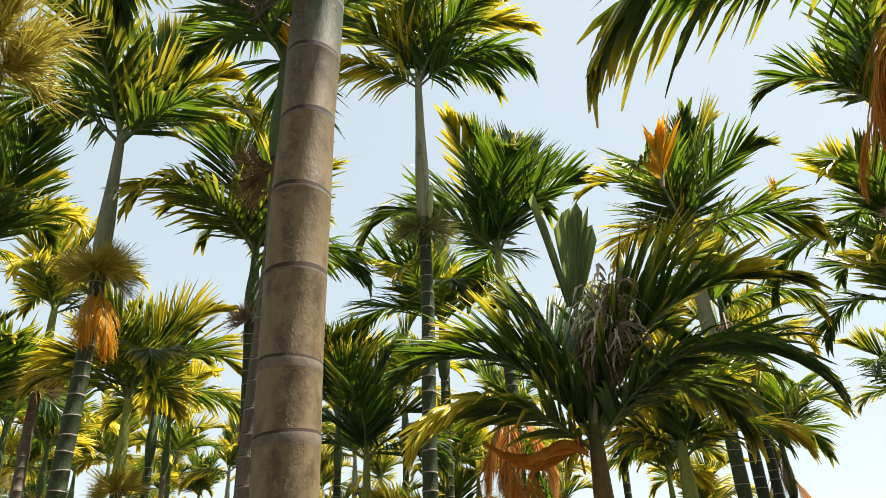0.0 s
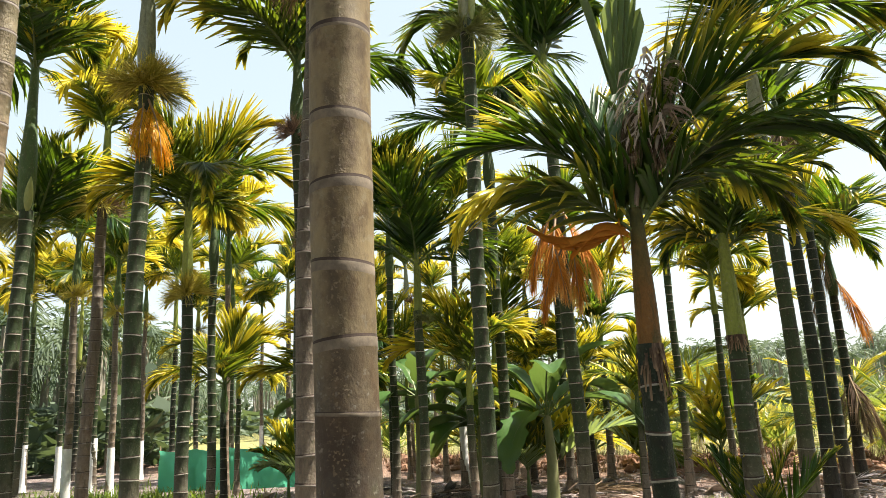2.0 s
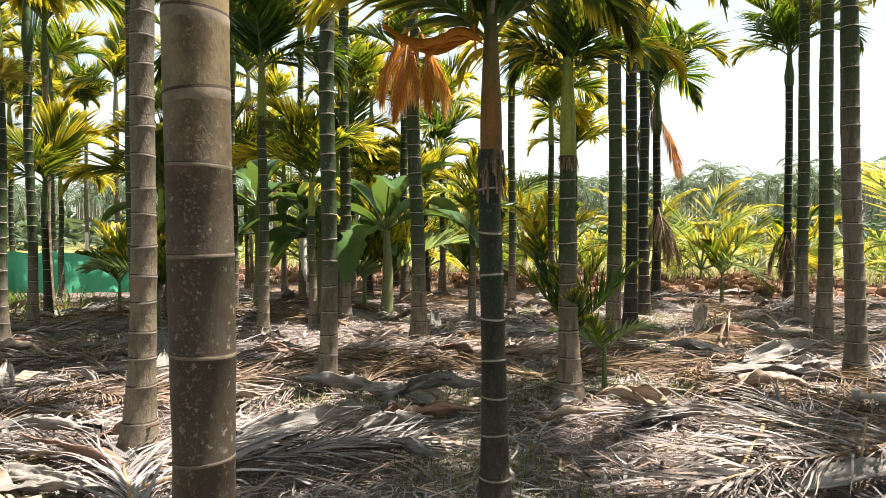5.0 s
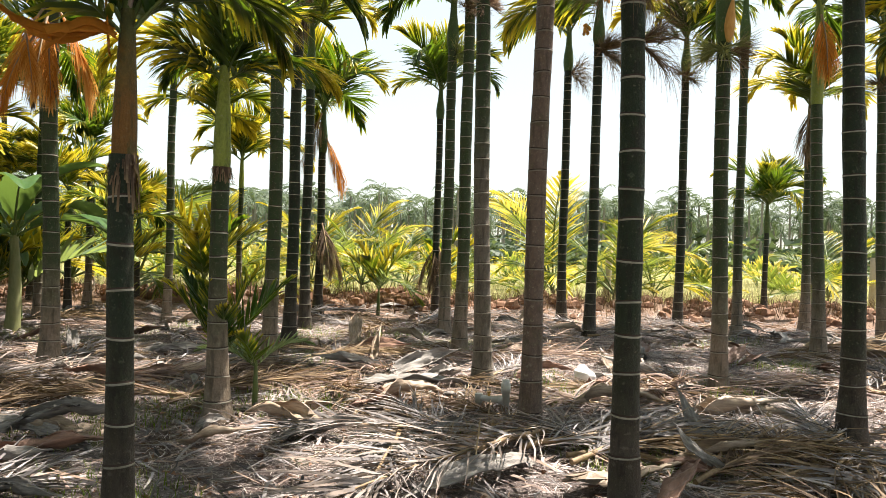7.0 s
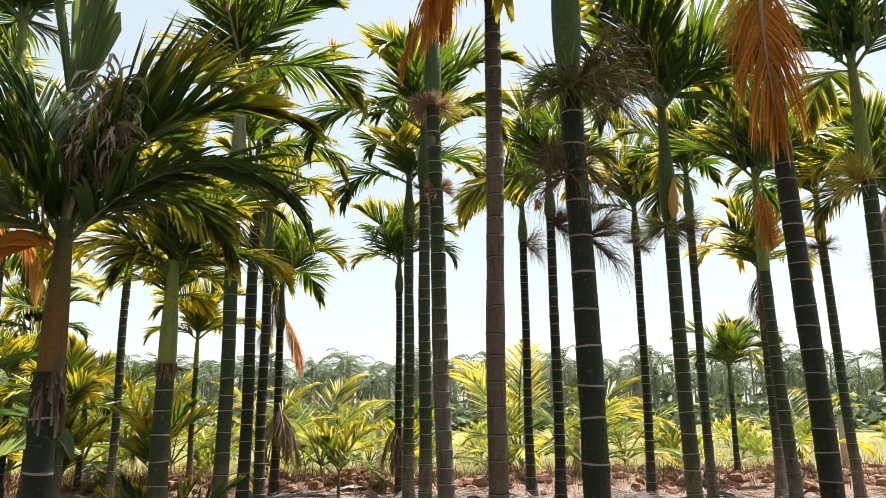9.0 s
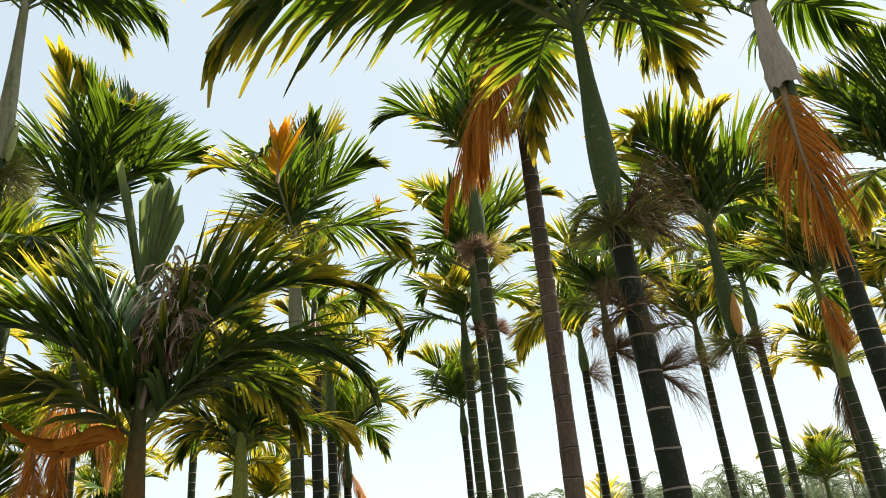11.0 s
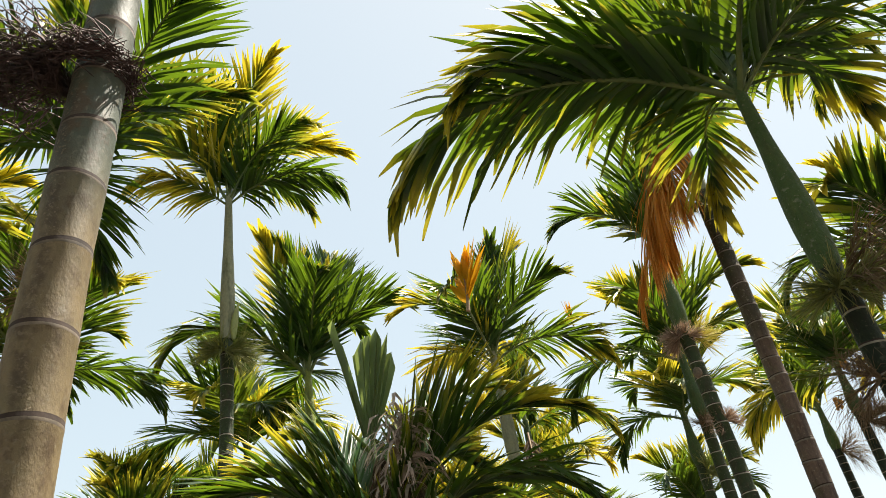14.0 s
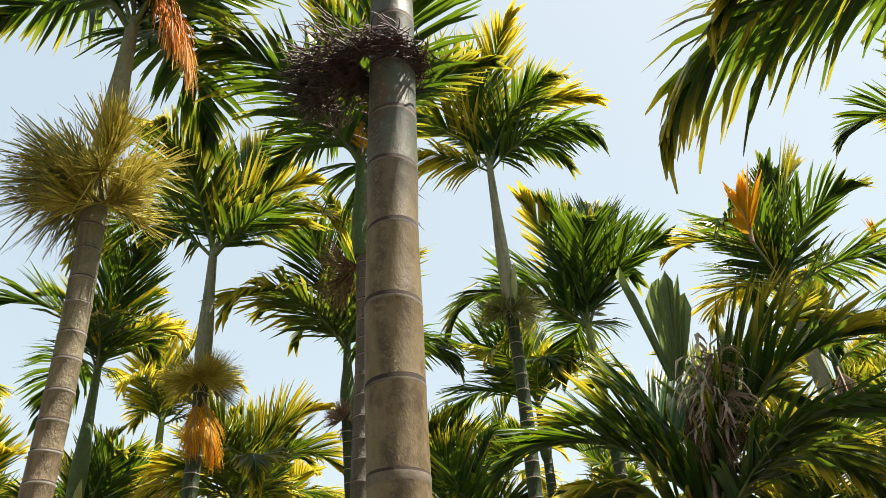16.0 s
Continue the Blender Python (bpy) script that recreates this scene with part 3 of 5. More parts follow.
def spathe_mesh(mat, length=0.36, w=0.055):
    """A closed, pointed boat-shaped sheath of a flower bud."""
    b, rows = Build(), []
    for i in range(9):
        s = i / 8
        k = w * math.sin(math.pi * (0.08 + 0.88 * s)) ** 0.8 * (1 - 0.4 * s)
        rows.append([(k * math.cos(q) * 0.55 + 0.05 * s * s, k * math.sin(q), length * s) for q in (2 * math.pi * j / 8 for j in range(8))])
    b.grid(rows, 0, True)
    return b.mesh("spathe", (mat,))


SPATHE_GREEN, SPATHE_ORANGE = spathe_mesh(M_SPATHE_GREEN), spathe_mesh(M_SPATHE, 0.40, 0.07)

palm_count = [0]


def areca(x, y, shaft, top, dia=0.15, bark_kind="green", shaft_kind="green", fronds=9, scale=1.0, lean=(0, 0), flowers=(), hang=(), spathes=(), gold=0.26,
          sunny=False, custom=(), rings=None, ring_mat=None, spear=True, spacing=0.19, flare=1.6, sides=16, turn=None, low=0, label="", only=False):
    """An areca palm: stem to the height shaft, green crownshaft up to top, then fronds. Angles are compass degrees from +x, anticlockwise.
    custom: (azimuth, age 0 to 7, scale); flowers: (azimuth, kind, scale); hang: (azimuth, which, scale, height if not the crown's); spathes: (azimuth, orange)."""
    palm_count[0] += 1
    rng = random.Random(1000 + palm_count[0])
    tree = thing("areca_palm", pose(x, y, ground_z(x, y) - 0.02), label or "slender ringed areca palm with a feathery green crown", "palm tree", "areca palms of the garden")
    r = dia / 2
    scale *= 1.1 if x > 4.5 and y > 4 else 0.92 if math.hypot(x, y) < 6.5 else 1.1 if x < 1.2 else 1.0
    part("trunk", trunk_mesh(r, shaft, rng, M_BARK[bark_kind], ring_mat or (M_RING_SOFT if bark_kind in ("grey", "plum", "pale") else M_RING), lean, flare, spacing, sides, rings, slim=0.12 if rings else 0.0, proud=0.3 if rings else 1.0, band=(-0.021, -0.018, 0.001, 0.004, 0.007) if rings else (-0.011, -0.007, 0.002, 0.005, 0.010)), tree)
    at = Matrix.Translation((lean[0], lean[1], shaft - 0.005))
    part("crownshaft", crownshaft_mesh(r * 0.86, top - shaft, M_SHAFT[shaft_kind], 0.06 if shaft_kind in ("orange", "lime") else 0.5 if shaft_kind == "green" else 0.28), tree, "", at)
    crown = Matrix.Translation((lean[0], lean[1], top - 0.06))
    az = rng.uniform(0, 360) if turn is None else turn
    near = math.hypot(x, y) < 6.5
    # sunny: whole crown in the leaf copy with sunlight painted in
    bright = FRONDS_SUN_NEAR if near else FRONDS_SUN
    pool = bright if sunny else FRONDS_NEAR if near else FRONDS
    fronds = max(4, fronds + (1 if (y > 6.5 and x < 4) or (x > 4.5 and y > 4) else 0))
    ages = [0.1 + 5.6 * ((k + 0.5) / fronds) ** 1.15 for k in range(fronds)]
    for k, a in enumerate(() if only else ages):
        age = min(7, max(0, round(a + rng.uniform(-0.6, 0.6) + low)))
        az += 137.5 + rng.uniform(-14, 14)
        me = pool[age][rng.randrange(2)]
        # gold: share of fronds swapped to that sunlit colour copy
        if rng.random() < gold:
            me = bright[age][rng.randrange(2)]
        s = scale * rng.uniform(0.78, 1.14)
        frond_part("frond", me, tree, "", crown @ Matrix.Translation((0, 0, -0.10 * age / 7)) @ pose(0, 0, 0, rng.uniform(-16, 16), rng.uniform(-10, 8), az) @ Matrix.Scale(s, 4))
    for a, age, s in custom:
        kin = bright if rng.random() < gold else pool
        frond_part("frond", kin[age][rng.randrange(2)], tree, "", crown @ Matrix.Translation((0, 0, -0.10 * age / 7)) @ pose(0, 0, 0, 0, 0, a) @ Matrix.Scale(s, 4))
    if spear:
        frond_part("spear_leaf", FROND_SPEAR, tree, "pale unopened spear leaf", crown @ pose(0, 0, 0, rng.uniform(-5, 5), rng.uniform(-5, 5), rng.uniform(0, 360)) @ Matrix.Scale(scale * 0.8, 4))
    foot = Matrix.Translation((lean[0], lean[1], shaft - 0.04))
    for a, kind, s, *z in flowers:
        out = Matrix.Translation((r * 0.8 * math.cos(radians(a)), r * 0.8 * math.sin(radians(a)), z[0] - shaft if z else -rng.uniform(0, 0.08)))
        part("inflorescence", FLOWERS[kind][rng.randrange(3)], tree, "frayed %s flower strands" % {"dangling": "dark dangling", "ball": "golden-green", "tuft": "dry pinkish-brown"}.get(kind, kind), foot @ out @ pose(0, 0, 0, 0, 0, a) @ Matrix.Scale(s, 4))
    for a, which, s, *z in hang:
        out = Matrix.Translation((r * 0.7 * math.cos(radians(a)), r * 0.7 * math.sin(radians(a)), z[0] - shaft + 0.04 if z else (top - shaft) * 0.85))
        frond_part("dead_frond", FROND_HANG[which], tree, ("withered orange frond hanging down", "dry brown frond hanging down", "golden dying frond hanging down")[(0, 0, 1, 1, 2)[which]],
             foot @ out @ pose(0, 0, 0, 0, 0, a) @ Matrix.Scale(s, 4))
    for a, orange in spathes:
        out = Matrix.Translation((r * 0.95 * math.cos(radians(a)), r * 0.95 * math.sin(radians(a)), 0.02))
        part("spathe", SPATHE_ORANGE if orange else SPATHE_GREEN, tree, "orange dry spathe" if orange else "pale green spathe", foot @ out @ pose(0, 0, 0, 0, 0, a))
    return tree


# ---- ground ----
def axis(lo, hi):
    """Grid lines, close together in the middle and ever wider apart towards the horizon."""
    a = list(np.arange(lo, hi, 0.22))
    step, far = 0.3, hi
    while far < 2500:
        a.append(far)
        far += step
        step *= 1.22
    step, far = 0.3, lo - 0.3
    while far > -2500:
        a.insert(0, far)
        far -= step
        step *= 1.22
    return a


def build_ground():
    xs, ys = axis(-9, 17), axis(-3, 24)
    b = Build()
    b.grid([[(x, y, ground_z(x, y)) for x in xs] for y in ys])
    ob = new("ground", b.mesh("ground", (M_GROUND,)))
    tagged(ob, "reddish garden soil strewn with straw, running out into a yellow-green field", "ground", kind="structure")


build_ground()

# ---- the palms of the garden, as they stand ----
BIG_RINGS = [0.16, 0.40, 0.66, 0.885, 1.09, 1.28, 1.45, 1.585, 1.735, 1.90, 2.045, 2.235, 2.43, 2.63, 2.82, 2.99, 3.17, 3.36, 3.53, 3.69, 3.84, 3.98, 4.12, 4.25, 4.38, 4.50, 4.62, 4.74, 4.86, 4.97, 5.08, 5.19, 5.30]
areca(-0.390, 1.46, 5.40, 6.40, 0.140, "big", "grey", 8, 1.0, lean=(0.09, 0), flowers=((170, "brown", 1.0), (60, "brown", 0.8)), rings=BIG_RINGS, ring_mat=M_RING_TAN, sides=28, flare=1.12,
      label="thick olive-tan areca palm trunk with tan leaf rings")
orange_palm = areca(0.60, 3.33, 1.70, 2.32, 0.118, "dark", "orange", 7, 0.62, only=True, spear=False, gold=0.35, lean=(0.0, 0.0), custom=((172, 3, 0.62), (195, 5, 0.56), (155, 2, 0.60), (8, 1, 0.68), (350, 2, 0.66), (330, 4, 0.60), (75, 2, 0.66), (118, 1, 0.6), (40, 2, 0.68), (25, 4, 0.6)), spacing=0.21, sides=20,
      label="young areca palm with blackish trunk and orange-brown sheath")
lime_palm = areca(1.58, 5.23, 1.84, 2.56, 0.140, "green", "lime", 10, 0.62, gold=0.6, lean=(-0.01, 0), custom=((345, 5, 0.55), (180, 5, 0.5)), low=0, sides=20, flare=1.85,
      label="young areca palm with bright lime crownshaft and spreading crown")
areca(2.64, 2.34, 3.15, 4.38, 0.128, "dark", "green", 3, 1.1, gold=0.0, lean=(-0.04, 0.04), flowers=((215, "green", 0.75), (330, "green", 0.55), (280, "dangling", 0.95), (25, "dangling", 0.75, 2.75), (205, "dangling", 0.65, 2.65), (330, "dangling", 0.6, 2.35)),
      custom=((152, 5, 1.18), (165, 4, 0.95), (130, 3, 1.0), (335, 3, 1.0), (300, 5, 0.8), (10, 4, 0.9)), sides=20, label="areca palm with blackish-green trunk and drooping dark crown")
areca(3.45, 4.03, 4.90, 5.80, 0.142, "plum", "grey", 5, 1.0, lean=(0.04, -0.04), flowers=((200, "green", 0.5),), hang=((150, 0, 1.1), (178, 1, 1.05), (120, 1, 0.95), (205, 0, 0.9)), sides=20,
      label="tall areca palm with plain grey-brown trunk")
knot_palm = areca(4.25, 5.69, 4.65, 5.75, 0.160, "grey_then_green", "green", 5, 1.0, lean=(-0.09, 0.07), flowers=((190, "tuft", 0.9), (350, "gold", 0.8), (330, "tuft", 0.7, 3.7)), hang=((150, 1, 0.6),), sides=20,
      label="tall areca palm with grey ringed trunk and orange dead fronds")
torn_palm = areca(5.45, 2.79, 4.70, 5.80, 0.165, "dark", "green", 5, 1.0, lean=(-0.05, 0.10), flowers=((160, "gold", 0.8),), hang=((205, 0, 1.3, 5.0),), sides=20,
      label="areca palm with dark trunk and a large orange dead frond")
areca(6.07, 4.39, 3.35, 4.60, 0.152, "green", "green", 9, 1.0, lean=(-0.02, 0.03), flowers=((200, "green", 0.9), (20, "brown", 0.8)), spathes=((250, True),),
      label="areca palm with white-ringed green trunk and orange spathe")
areca(-0.19, 6.03, 4.85, 6.48, 0.132, "green", "grey", 9, 1.08, lean=(0.04, 0), flowers=((250, "green", 0.9), (20, "green", 0.8)), spathes=((330, False),), gold=0.6, only=True, custom=((8, 2, 0.85), (345, 5, 0.70), (190, 3, 0.95), (205, 6, 0.65), (290, 1, 0.85), (125, 0, 0.85), (320, 3, 0.7), (250, 2, 0.8), (40, 3, 0.7)),
      label="tall areca palm with pale crownshaft and yellow-green crown")
smooth_palm = areca(-1.28, 4.54, 4.60, 5.60, 0.152, "grey", "green", 8, 1.0, lean=(0.12, 0.03), flowers=((160, "brown", 0.9),), flare=1.85, label="areca palm with smooth grey lower trunk")
areca(-1.98, 7.29, 4.45, 5.30, 0.148, "green", "green", 9, 1.0, lean=(-0.03, 0), flowers=((240, "tuft", 1.0), (330, "tuft", 0.6, 3.3)) , label="areca palm with round brown flower cluster")
areca(-3.11, 6.06, 4.55, 5.95, 0.158, "green", "grey", 9, 1.0, lean=(0.02, 0.01), flowers=((250, "ball", 1.0), (320, "ball", 0.85), (80, "green", 1.0)), hang=((330, 4, 0.55, 4.3), (290, 4, 0.45, 4.25)),
      label="areca palm with a big ball of golden flower strands")
areca(-2.21, 2.93, 4.35, 5.60, 0.150, "pale", "grey", 8, 1.05, lean=(-0.02, -0.01), flowers=((180, "green", 1.2), (210, "green", 1.0), (325, "ball", 1.25), (350, "ball", 1.0, 4.15)), hang=((15, 0, 0.75, 6.05), (350, 1, 0.7, 6.0)), sides=20, label="pale areca palm with golden and green flower clusters")
areca(-4.88, 7.12, 3.70, 5.40, 0.160, "green", "green", 8, 1.0, lean=(0.02, 0.01), flowers=((190, "green", 0.9),), spathes=((320, False),))
areca(-5.52, 9.64, 4.60, 5.70, 0.165, "grey", "lime", 8, 0.95, lean=(0.1, 0.05), flowers=((250, "gold", 1.0), (330, "brown", 0.8)), sunny=True)
areca(-3.60, 8.29, 2.95, 4.00, 0.150, "green", "lime", 9, 0.95, flowers=((300, "ball", 0.9),), sunny=True)
areca(-4.05, 10.26, 3.6, 4.6, 0.126, "green", "green", 8, 0.95)
areca(-4.86, 13.06, 3.9, 4.9, 0.120, "grey", "green", 8, 0.95, sunny=True)
areca(-6.06, 9.12, 3.2, 4.1, 0.09, "green", "green", 7, 0.9)
areca(-1.64, 11.31, 3.5, 4.5, 0.122, "green", "green", 8, 0.95)
areca(-0.97, 8.90, 2.65, 3.35, 0.123, "green", "lime", 8, 0.85, flowers=((300, "green", 0.5),), label="areca palm with bright green upper trunk, short of its neighbours")
areca(0.0, 10.44, 4.6, 5.5, 0.160, "green", "green", 9, 1.1)
areca(0.20, 15.55, 3.4, 4.3, 0.116, "green", "green", 8, 0.9, sunny=True)
areca(1.05, 12.95, 3.5, 4.4, 0.150, "green", "green", 8, 0.95, hang=((250, 2, 0.8),))
areca(0.79, 8.16, 4.40, 5.55, 0.160, "green", "lime", 10, 1.15, low=-1, lean=(-0.08, 0.01), hang=((330, 0, 0.8, 3.6), (250, 1, 0.7, 3.5), (200, 0, 0.7, 3.55)), flare=1.85, label="areca palm with bunches of rust-red dead leaves")
areca(2.02, 15.05, 2.45, 3.1, 0.13, "green", "green", 8, 0.8)
areca(1.74, 10.09, 1.15, 1.6, 0.09, "green", "green", 7, 0.6, sunny=True, spear=False, label="knee-thin young areca palm with yellowing fronds")
areca(2.74, 11.90, 4.2, 5.1, 0.130, "green", "green", 8, 0.95)
gold_palm = areca(2.69, 7.20, 3.95, 5.20, 0.150, "green", "grey", 7, 1.15, lean=(0.0, 0.0), label="areca palm with dark green ringed trunk and dense crown")
areca(3.59, 8.95, 4.0, 5.0, 0.155, "dark", "green", 5, 1.05, hang=((250, 2, 0.8),))
areca(4.36, 10.36, 3.6, 4.6, 0.155, "dark", "green", 9, 0.9, sunny=True)
areca(5.62, 12.72, 3.0, 3.9, 0.16, "dark", "green", 8, 0.95, hang=((300, 0, 0.85, 3.3), (210, 2, 0.9), (270, 3, 0.8, 1.7), (200, 2, 0.75, 1.5), (330, 3, 0.75, 1.6)), label="areca palm skirted with dead brown and orange fronds")
areca(7.59, 11.79, 3.75, 4.4, 0.144, "dark", "green", 8, 0.9, hang=((220, 2, 0.6, 1.25), (280, 3, 0.65, 1.35), (170, 2, 0.6, 1.3)))
areca(6.14, 9.23, 4.3, 5.1, 0.165, "green", "green", 8, 0.95, flowers=((300, "green", 0.9),))
areca(5.20, 7.44, 4.35, 5.2, 0.160, "green", "green", 6, 1.0, flowers=((250, "brown", 0.7),))
areca(9.28, 10.13, 4.6, 5.4, 0.165, "dark", "green", 8, 1.0, flowers=((280, "dangling", 1.2),))
areca(8.05, 8.12, 4.45, 5.2, 0.160, "dark", "green", 9, 1.0, flowers=((330, "dangling", 1.3), (300, "brown", 1.1)), label="areca palm with dangling dry flower strands")
areca(10.90, 8.80, 4.60, 5.3, 0.160, "dark", "green", 8, 1.0, flowers=((220, "brown", 0.9),))
areca(10.43, 7.28, 4.7, 5.5, 0.150, "green", "green", 8, 1.0)
areca(14.33, 9.36, 1.7, 2.4, 0.12, "dark", "green", 9, 0.8, low=0)
areca(12.49, 7.37, 3.2, 4.1, 0.165, "green", "orange", 8, 0.95, hang=((200, 3, 0.8),), sunny=True)
areca(9.05, 5.13, 3.25, 4.60, 0.165, "green", "lime", 9, 0.95, lean=(-0.05, 0.09), hang=((230, 1, 0.7),), label="areca palm with yellow-green crownshaft and pale rings")
areca(11.80, 5.72, 4.1, 5.0, 0.155, "green", "green", 9, 1.0, lean=(-0.05, 0.1), flowers=((200, "brown", 0.8),))
areca(6.95, 2.95, 3.55, 4.7, 0.150, "green", "lime", 8, 1.0, flowers=((160, "gold", 0.9),))
areca(10.9, 4.4, 3.6, 4.5, 0.150, "green", "green", 8, 1.0, flowers=((160, "green", 0.9),), hang=((180, 1, 0.7),))

areca(3.95, 13.75, 2.9, 3.7, 0.13, "green", "lime", 10, 1.0, sunny=True)
areca(2.35, 17.2, 3.3, 4.1, 0.13, "green", "green", 10, 1.0, sunny=True)
areca(4.95, 15.35, 2.3, 3.0, 0.12, "green", "lime", 9, 0.95, sunny=True)
areca(0.75, 18.6, 3.6, 4.4, 0.13, "green", "green", 10, 1.0, sunny=True)

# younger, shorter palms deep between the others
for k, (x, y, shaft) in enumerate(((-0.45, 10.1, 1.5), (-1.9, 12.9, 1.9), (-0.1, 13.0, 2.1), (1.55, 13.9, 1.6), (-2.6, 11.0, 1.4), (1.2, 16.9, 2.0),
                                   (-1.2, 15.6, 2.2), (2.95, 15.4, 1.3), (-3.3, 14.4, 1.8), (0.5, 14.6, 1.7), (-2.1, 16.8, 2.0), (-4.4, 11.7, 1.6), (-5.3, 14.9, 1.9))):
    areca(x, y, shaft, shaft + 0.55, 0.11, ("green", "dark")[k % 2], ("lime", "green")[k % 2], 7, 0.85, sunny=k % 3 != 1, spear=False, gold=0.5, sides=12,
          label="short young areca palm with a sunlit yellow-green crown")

# ---- limewashed trunks deep in the garden ----
M_LIME = plain("limewash", (0.55, 0.55, 0.53), (0.80, 0.80, 0.78), 16, 0.9)
for k, (x, y) in enumerate(((-10.5, 17.4), (-7.0, 11.8), (-9.2, 16.6), (-7.8, 14.7), (-11.6, 17.8), (-8.6, 12.9), (-9.0, 24.6), (-8.1, 25.2), (-0.75, 13.9), (-10.0, 20.5))):
    tree = areca(x, y, 3.6 + 0.1 * k, 4.6 + 0.1 * k, 0.13, ("green", "grey")[k % 2], "green", 8, 1.0, sunny=k % 2 == 0, flowers=((300, "gold", 0.9),) if k % 2 else (),
                 label="areca palm with limewashed white lower trunk")
    b = Build()
    b.tube([Vector((0, 0, z)) for z in (0.02, 0.12, 0.3, 0.7, 1.05 + 0.08 * (k % 3))], [0.105, 0.089, 0.0765, 0.0725, 0.071], 16, 0, False)
    part("limewash", b.mesh("limewash", (M_LIME,)), tree, "white limewash coat")

# ---- the rest on the same lattice: unseen shading palms behind and beside the viewer, others deep in the garden ----
def plant_rest():
    placed = [(o.location.x, o.location.y) for o in scene.objects if o.name.startswith("areca_palm")]
    protos, rng = [], random.Random(77)
    # most take the sunlit leaf copy, a painted brightness for the deep garden
    for k in range(6):
        protos.append(areca(-40 - 3 * k, -30, rng.uniform(3.4, 4.6), rng.uniform(4.9, 5.6), 0.15, ("green", "dark", "grey")[k % 3], ("green", "lime", "grey")[k % 3], 8, 1.0,
                            flowers=((rng.uniform(0, 360), ("gold", "green", "brown")[k % 3], 0.9),), sunny=k % 3 != 0))
    used = set()
    for i in range(-14, 18):
        for j in range(-9, 14):
            x, y = -0.38 + 0.98 * i - 0.78 * j + rng.uniform(-0.2, 0.2), 1.46 + 1.9 * i + 2.75 * j + rng.uniform(-0.2, 0.2)
            d, ang = math.hypot(x, y), math.degrees(math.atan2(x, y))
            if d < 1.6 or d > 28 or min((x - a) ** 2 + (y - b) ** 2 for a, b in placed) < 2.0:
                continue
            # behind, beside: unseen palms added to block sky light, sun's path left open
            behind = (ang > 86 or ang < -100) and d < 10.5 and not (0 < x < 6.5 and -1.5 < y < 2.2)
            beside = -100 <= ang < -52 and 4 < d < 11
            deep = (-52 <= ang < -4 and d > 9.5 and (d > 15 or ang < -30 or ang > -18)) or (-18 <= ang < -10 and 17 < d < 26)
            if not (behind or beside or deep):
                continue
            if deep and rng.random() < (0.45 if ang < -15 else 0.3):
                continue
            placed.append((x, y))
            k = rng.randrange(6)
            at = pose(x, y, ground_z(x, y) - 0.02, 0, 0, rng.uniform(0, 360))
            if k in used:
                t = copy_thing(protos[k], at)
            else:
                protos[k].matrix_basis, t = at, protos[k]
                used.add(k)


plant_rest()

# ---- dressing of single palms ----
def nest():
    """A tangle of dark twigs and dead flower strands: a tight wreath round the thick trunk, a looser mat hanging off to one side."""
    rng, b = random.Random(5), Build()
    for k in range(1300):
        wreath = k % 2 == 0
        if wreath:
            a, rad, z = rng.uniform(0, 6.283), 0.074 + abs(rng.gauss(0, 0.022)), rng.gauss(0, 0.022)
        else:
            a = rng.gauss(3.25, 0.42)
            rad = rng.uniform(0.075, 0.24)
            z = rng.gauss(0.0, 0.03) - 0.5 * max(0, rad - 0.13)
        p = Vector((rad * math.cos(a), rad * math.sin(a), z))
        e = Vector((-math.sin(a), math.cos(a), 0)) * rng.choice((-1, 1)) * (1.0 if wreath else 0.5) + Vector((rng.gauss(0, 0.4), rng.gauss(0, 0.4), rng.gauss(0, 0.22)))
        if not wreath and rng.random() < 0.5:
            e = Vector((math.cos(a), math.sin(a), rng.gauss(-0.15, 0.25)))
        e.normalize()
        pts = []
        for i in range(4):
            pts.append(p.copy())
            p = p + e * rng.uniform(0.014, 0.034)
            e = (e + Vector((rng.gauss(0, 0.35), rng.gauss(0, 0.35), rng.gauss(0, 0.25) - 0.06))).normalized()
            if math.hypot(p.x, p.y) < 0.072:
                k2 = 0.074 / max(1e-4, math.hypot(p.x, p.y))
                p.x, p.y = p.x * k2, p.y * k2
        b.tube(pts, [0.0024, 0.0021, 0.0016, 0.0008], 3, 0, False)
    ob = new("twig_nest", b.mesh("twig_nest", (M_TWIG,)))
    ob.matrix_basis = pose(-0.355, 1.46, 3.19)
    tagged(ob, "dark tangle of dead twigs wound round the palm trunk", "nest", kind="stuff")


nest()


def nut_bunch(x, y, z, seed):
    rng = random.Random(seed)
    bunch = thing("nut_bunch", pose(x, y, z), "bunch of ripe orange areca nuts hanging on the palm", "nuts", "nut bunches")
    b = Build()
    b.tube([Vector((0.16, 0, 0.10)), Vector((0.06, 0, 0.08)), Vector((0, 0, 0)), Vector((-0.03, 0, -0.10))], [0.009, 0.008, 0.006, 0.003], 5)
    part("stalk", b.mesh("stalk", (M_FLOWER["green"],)), bunch)
    b, rows = Build(), []
    for i in range(7):
        q = math.pi * i / 6
        rows.append([(0.026 * math.sin(q) * math.cos(a), 0.026 * math.sin(q) * math.sin(a), -0.034 * math.cos(q)) for a in (2 * math.pi * j / 8 for j in range(8))])
    b.grid(rows, 0, True)
    me = b.mesh("nut", (M_NUT,))
    for k in range(9):
        a = rng.uniform(0, 6.28)
        part("nut", me, bunch, "", pose(0.045 * math.cos(a) - 0.01, 0.045 * math.sin(a), 0.03 - 0.016 * k, rng.uniform(-40, 40), rng.uniform(-40, 40), 0))


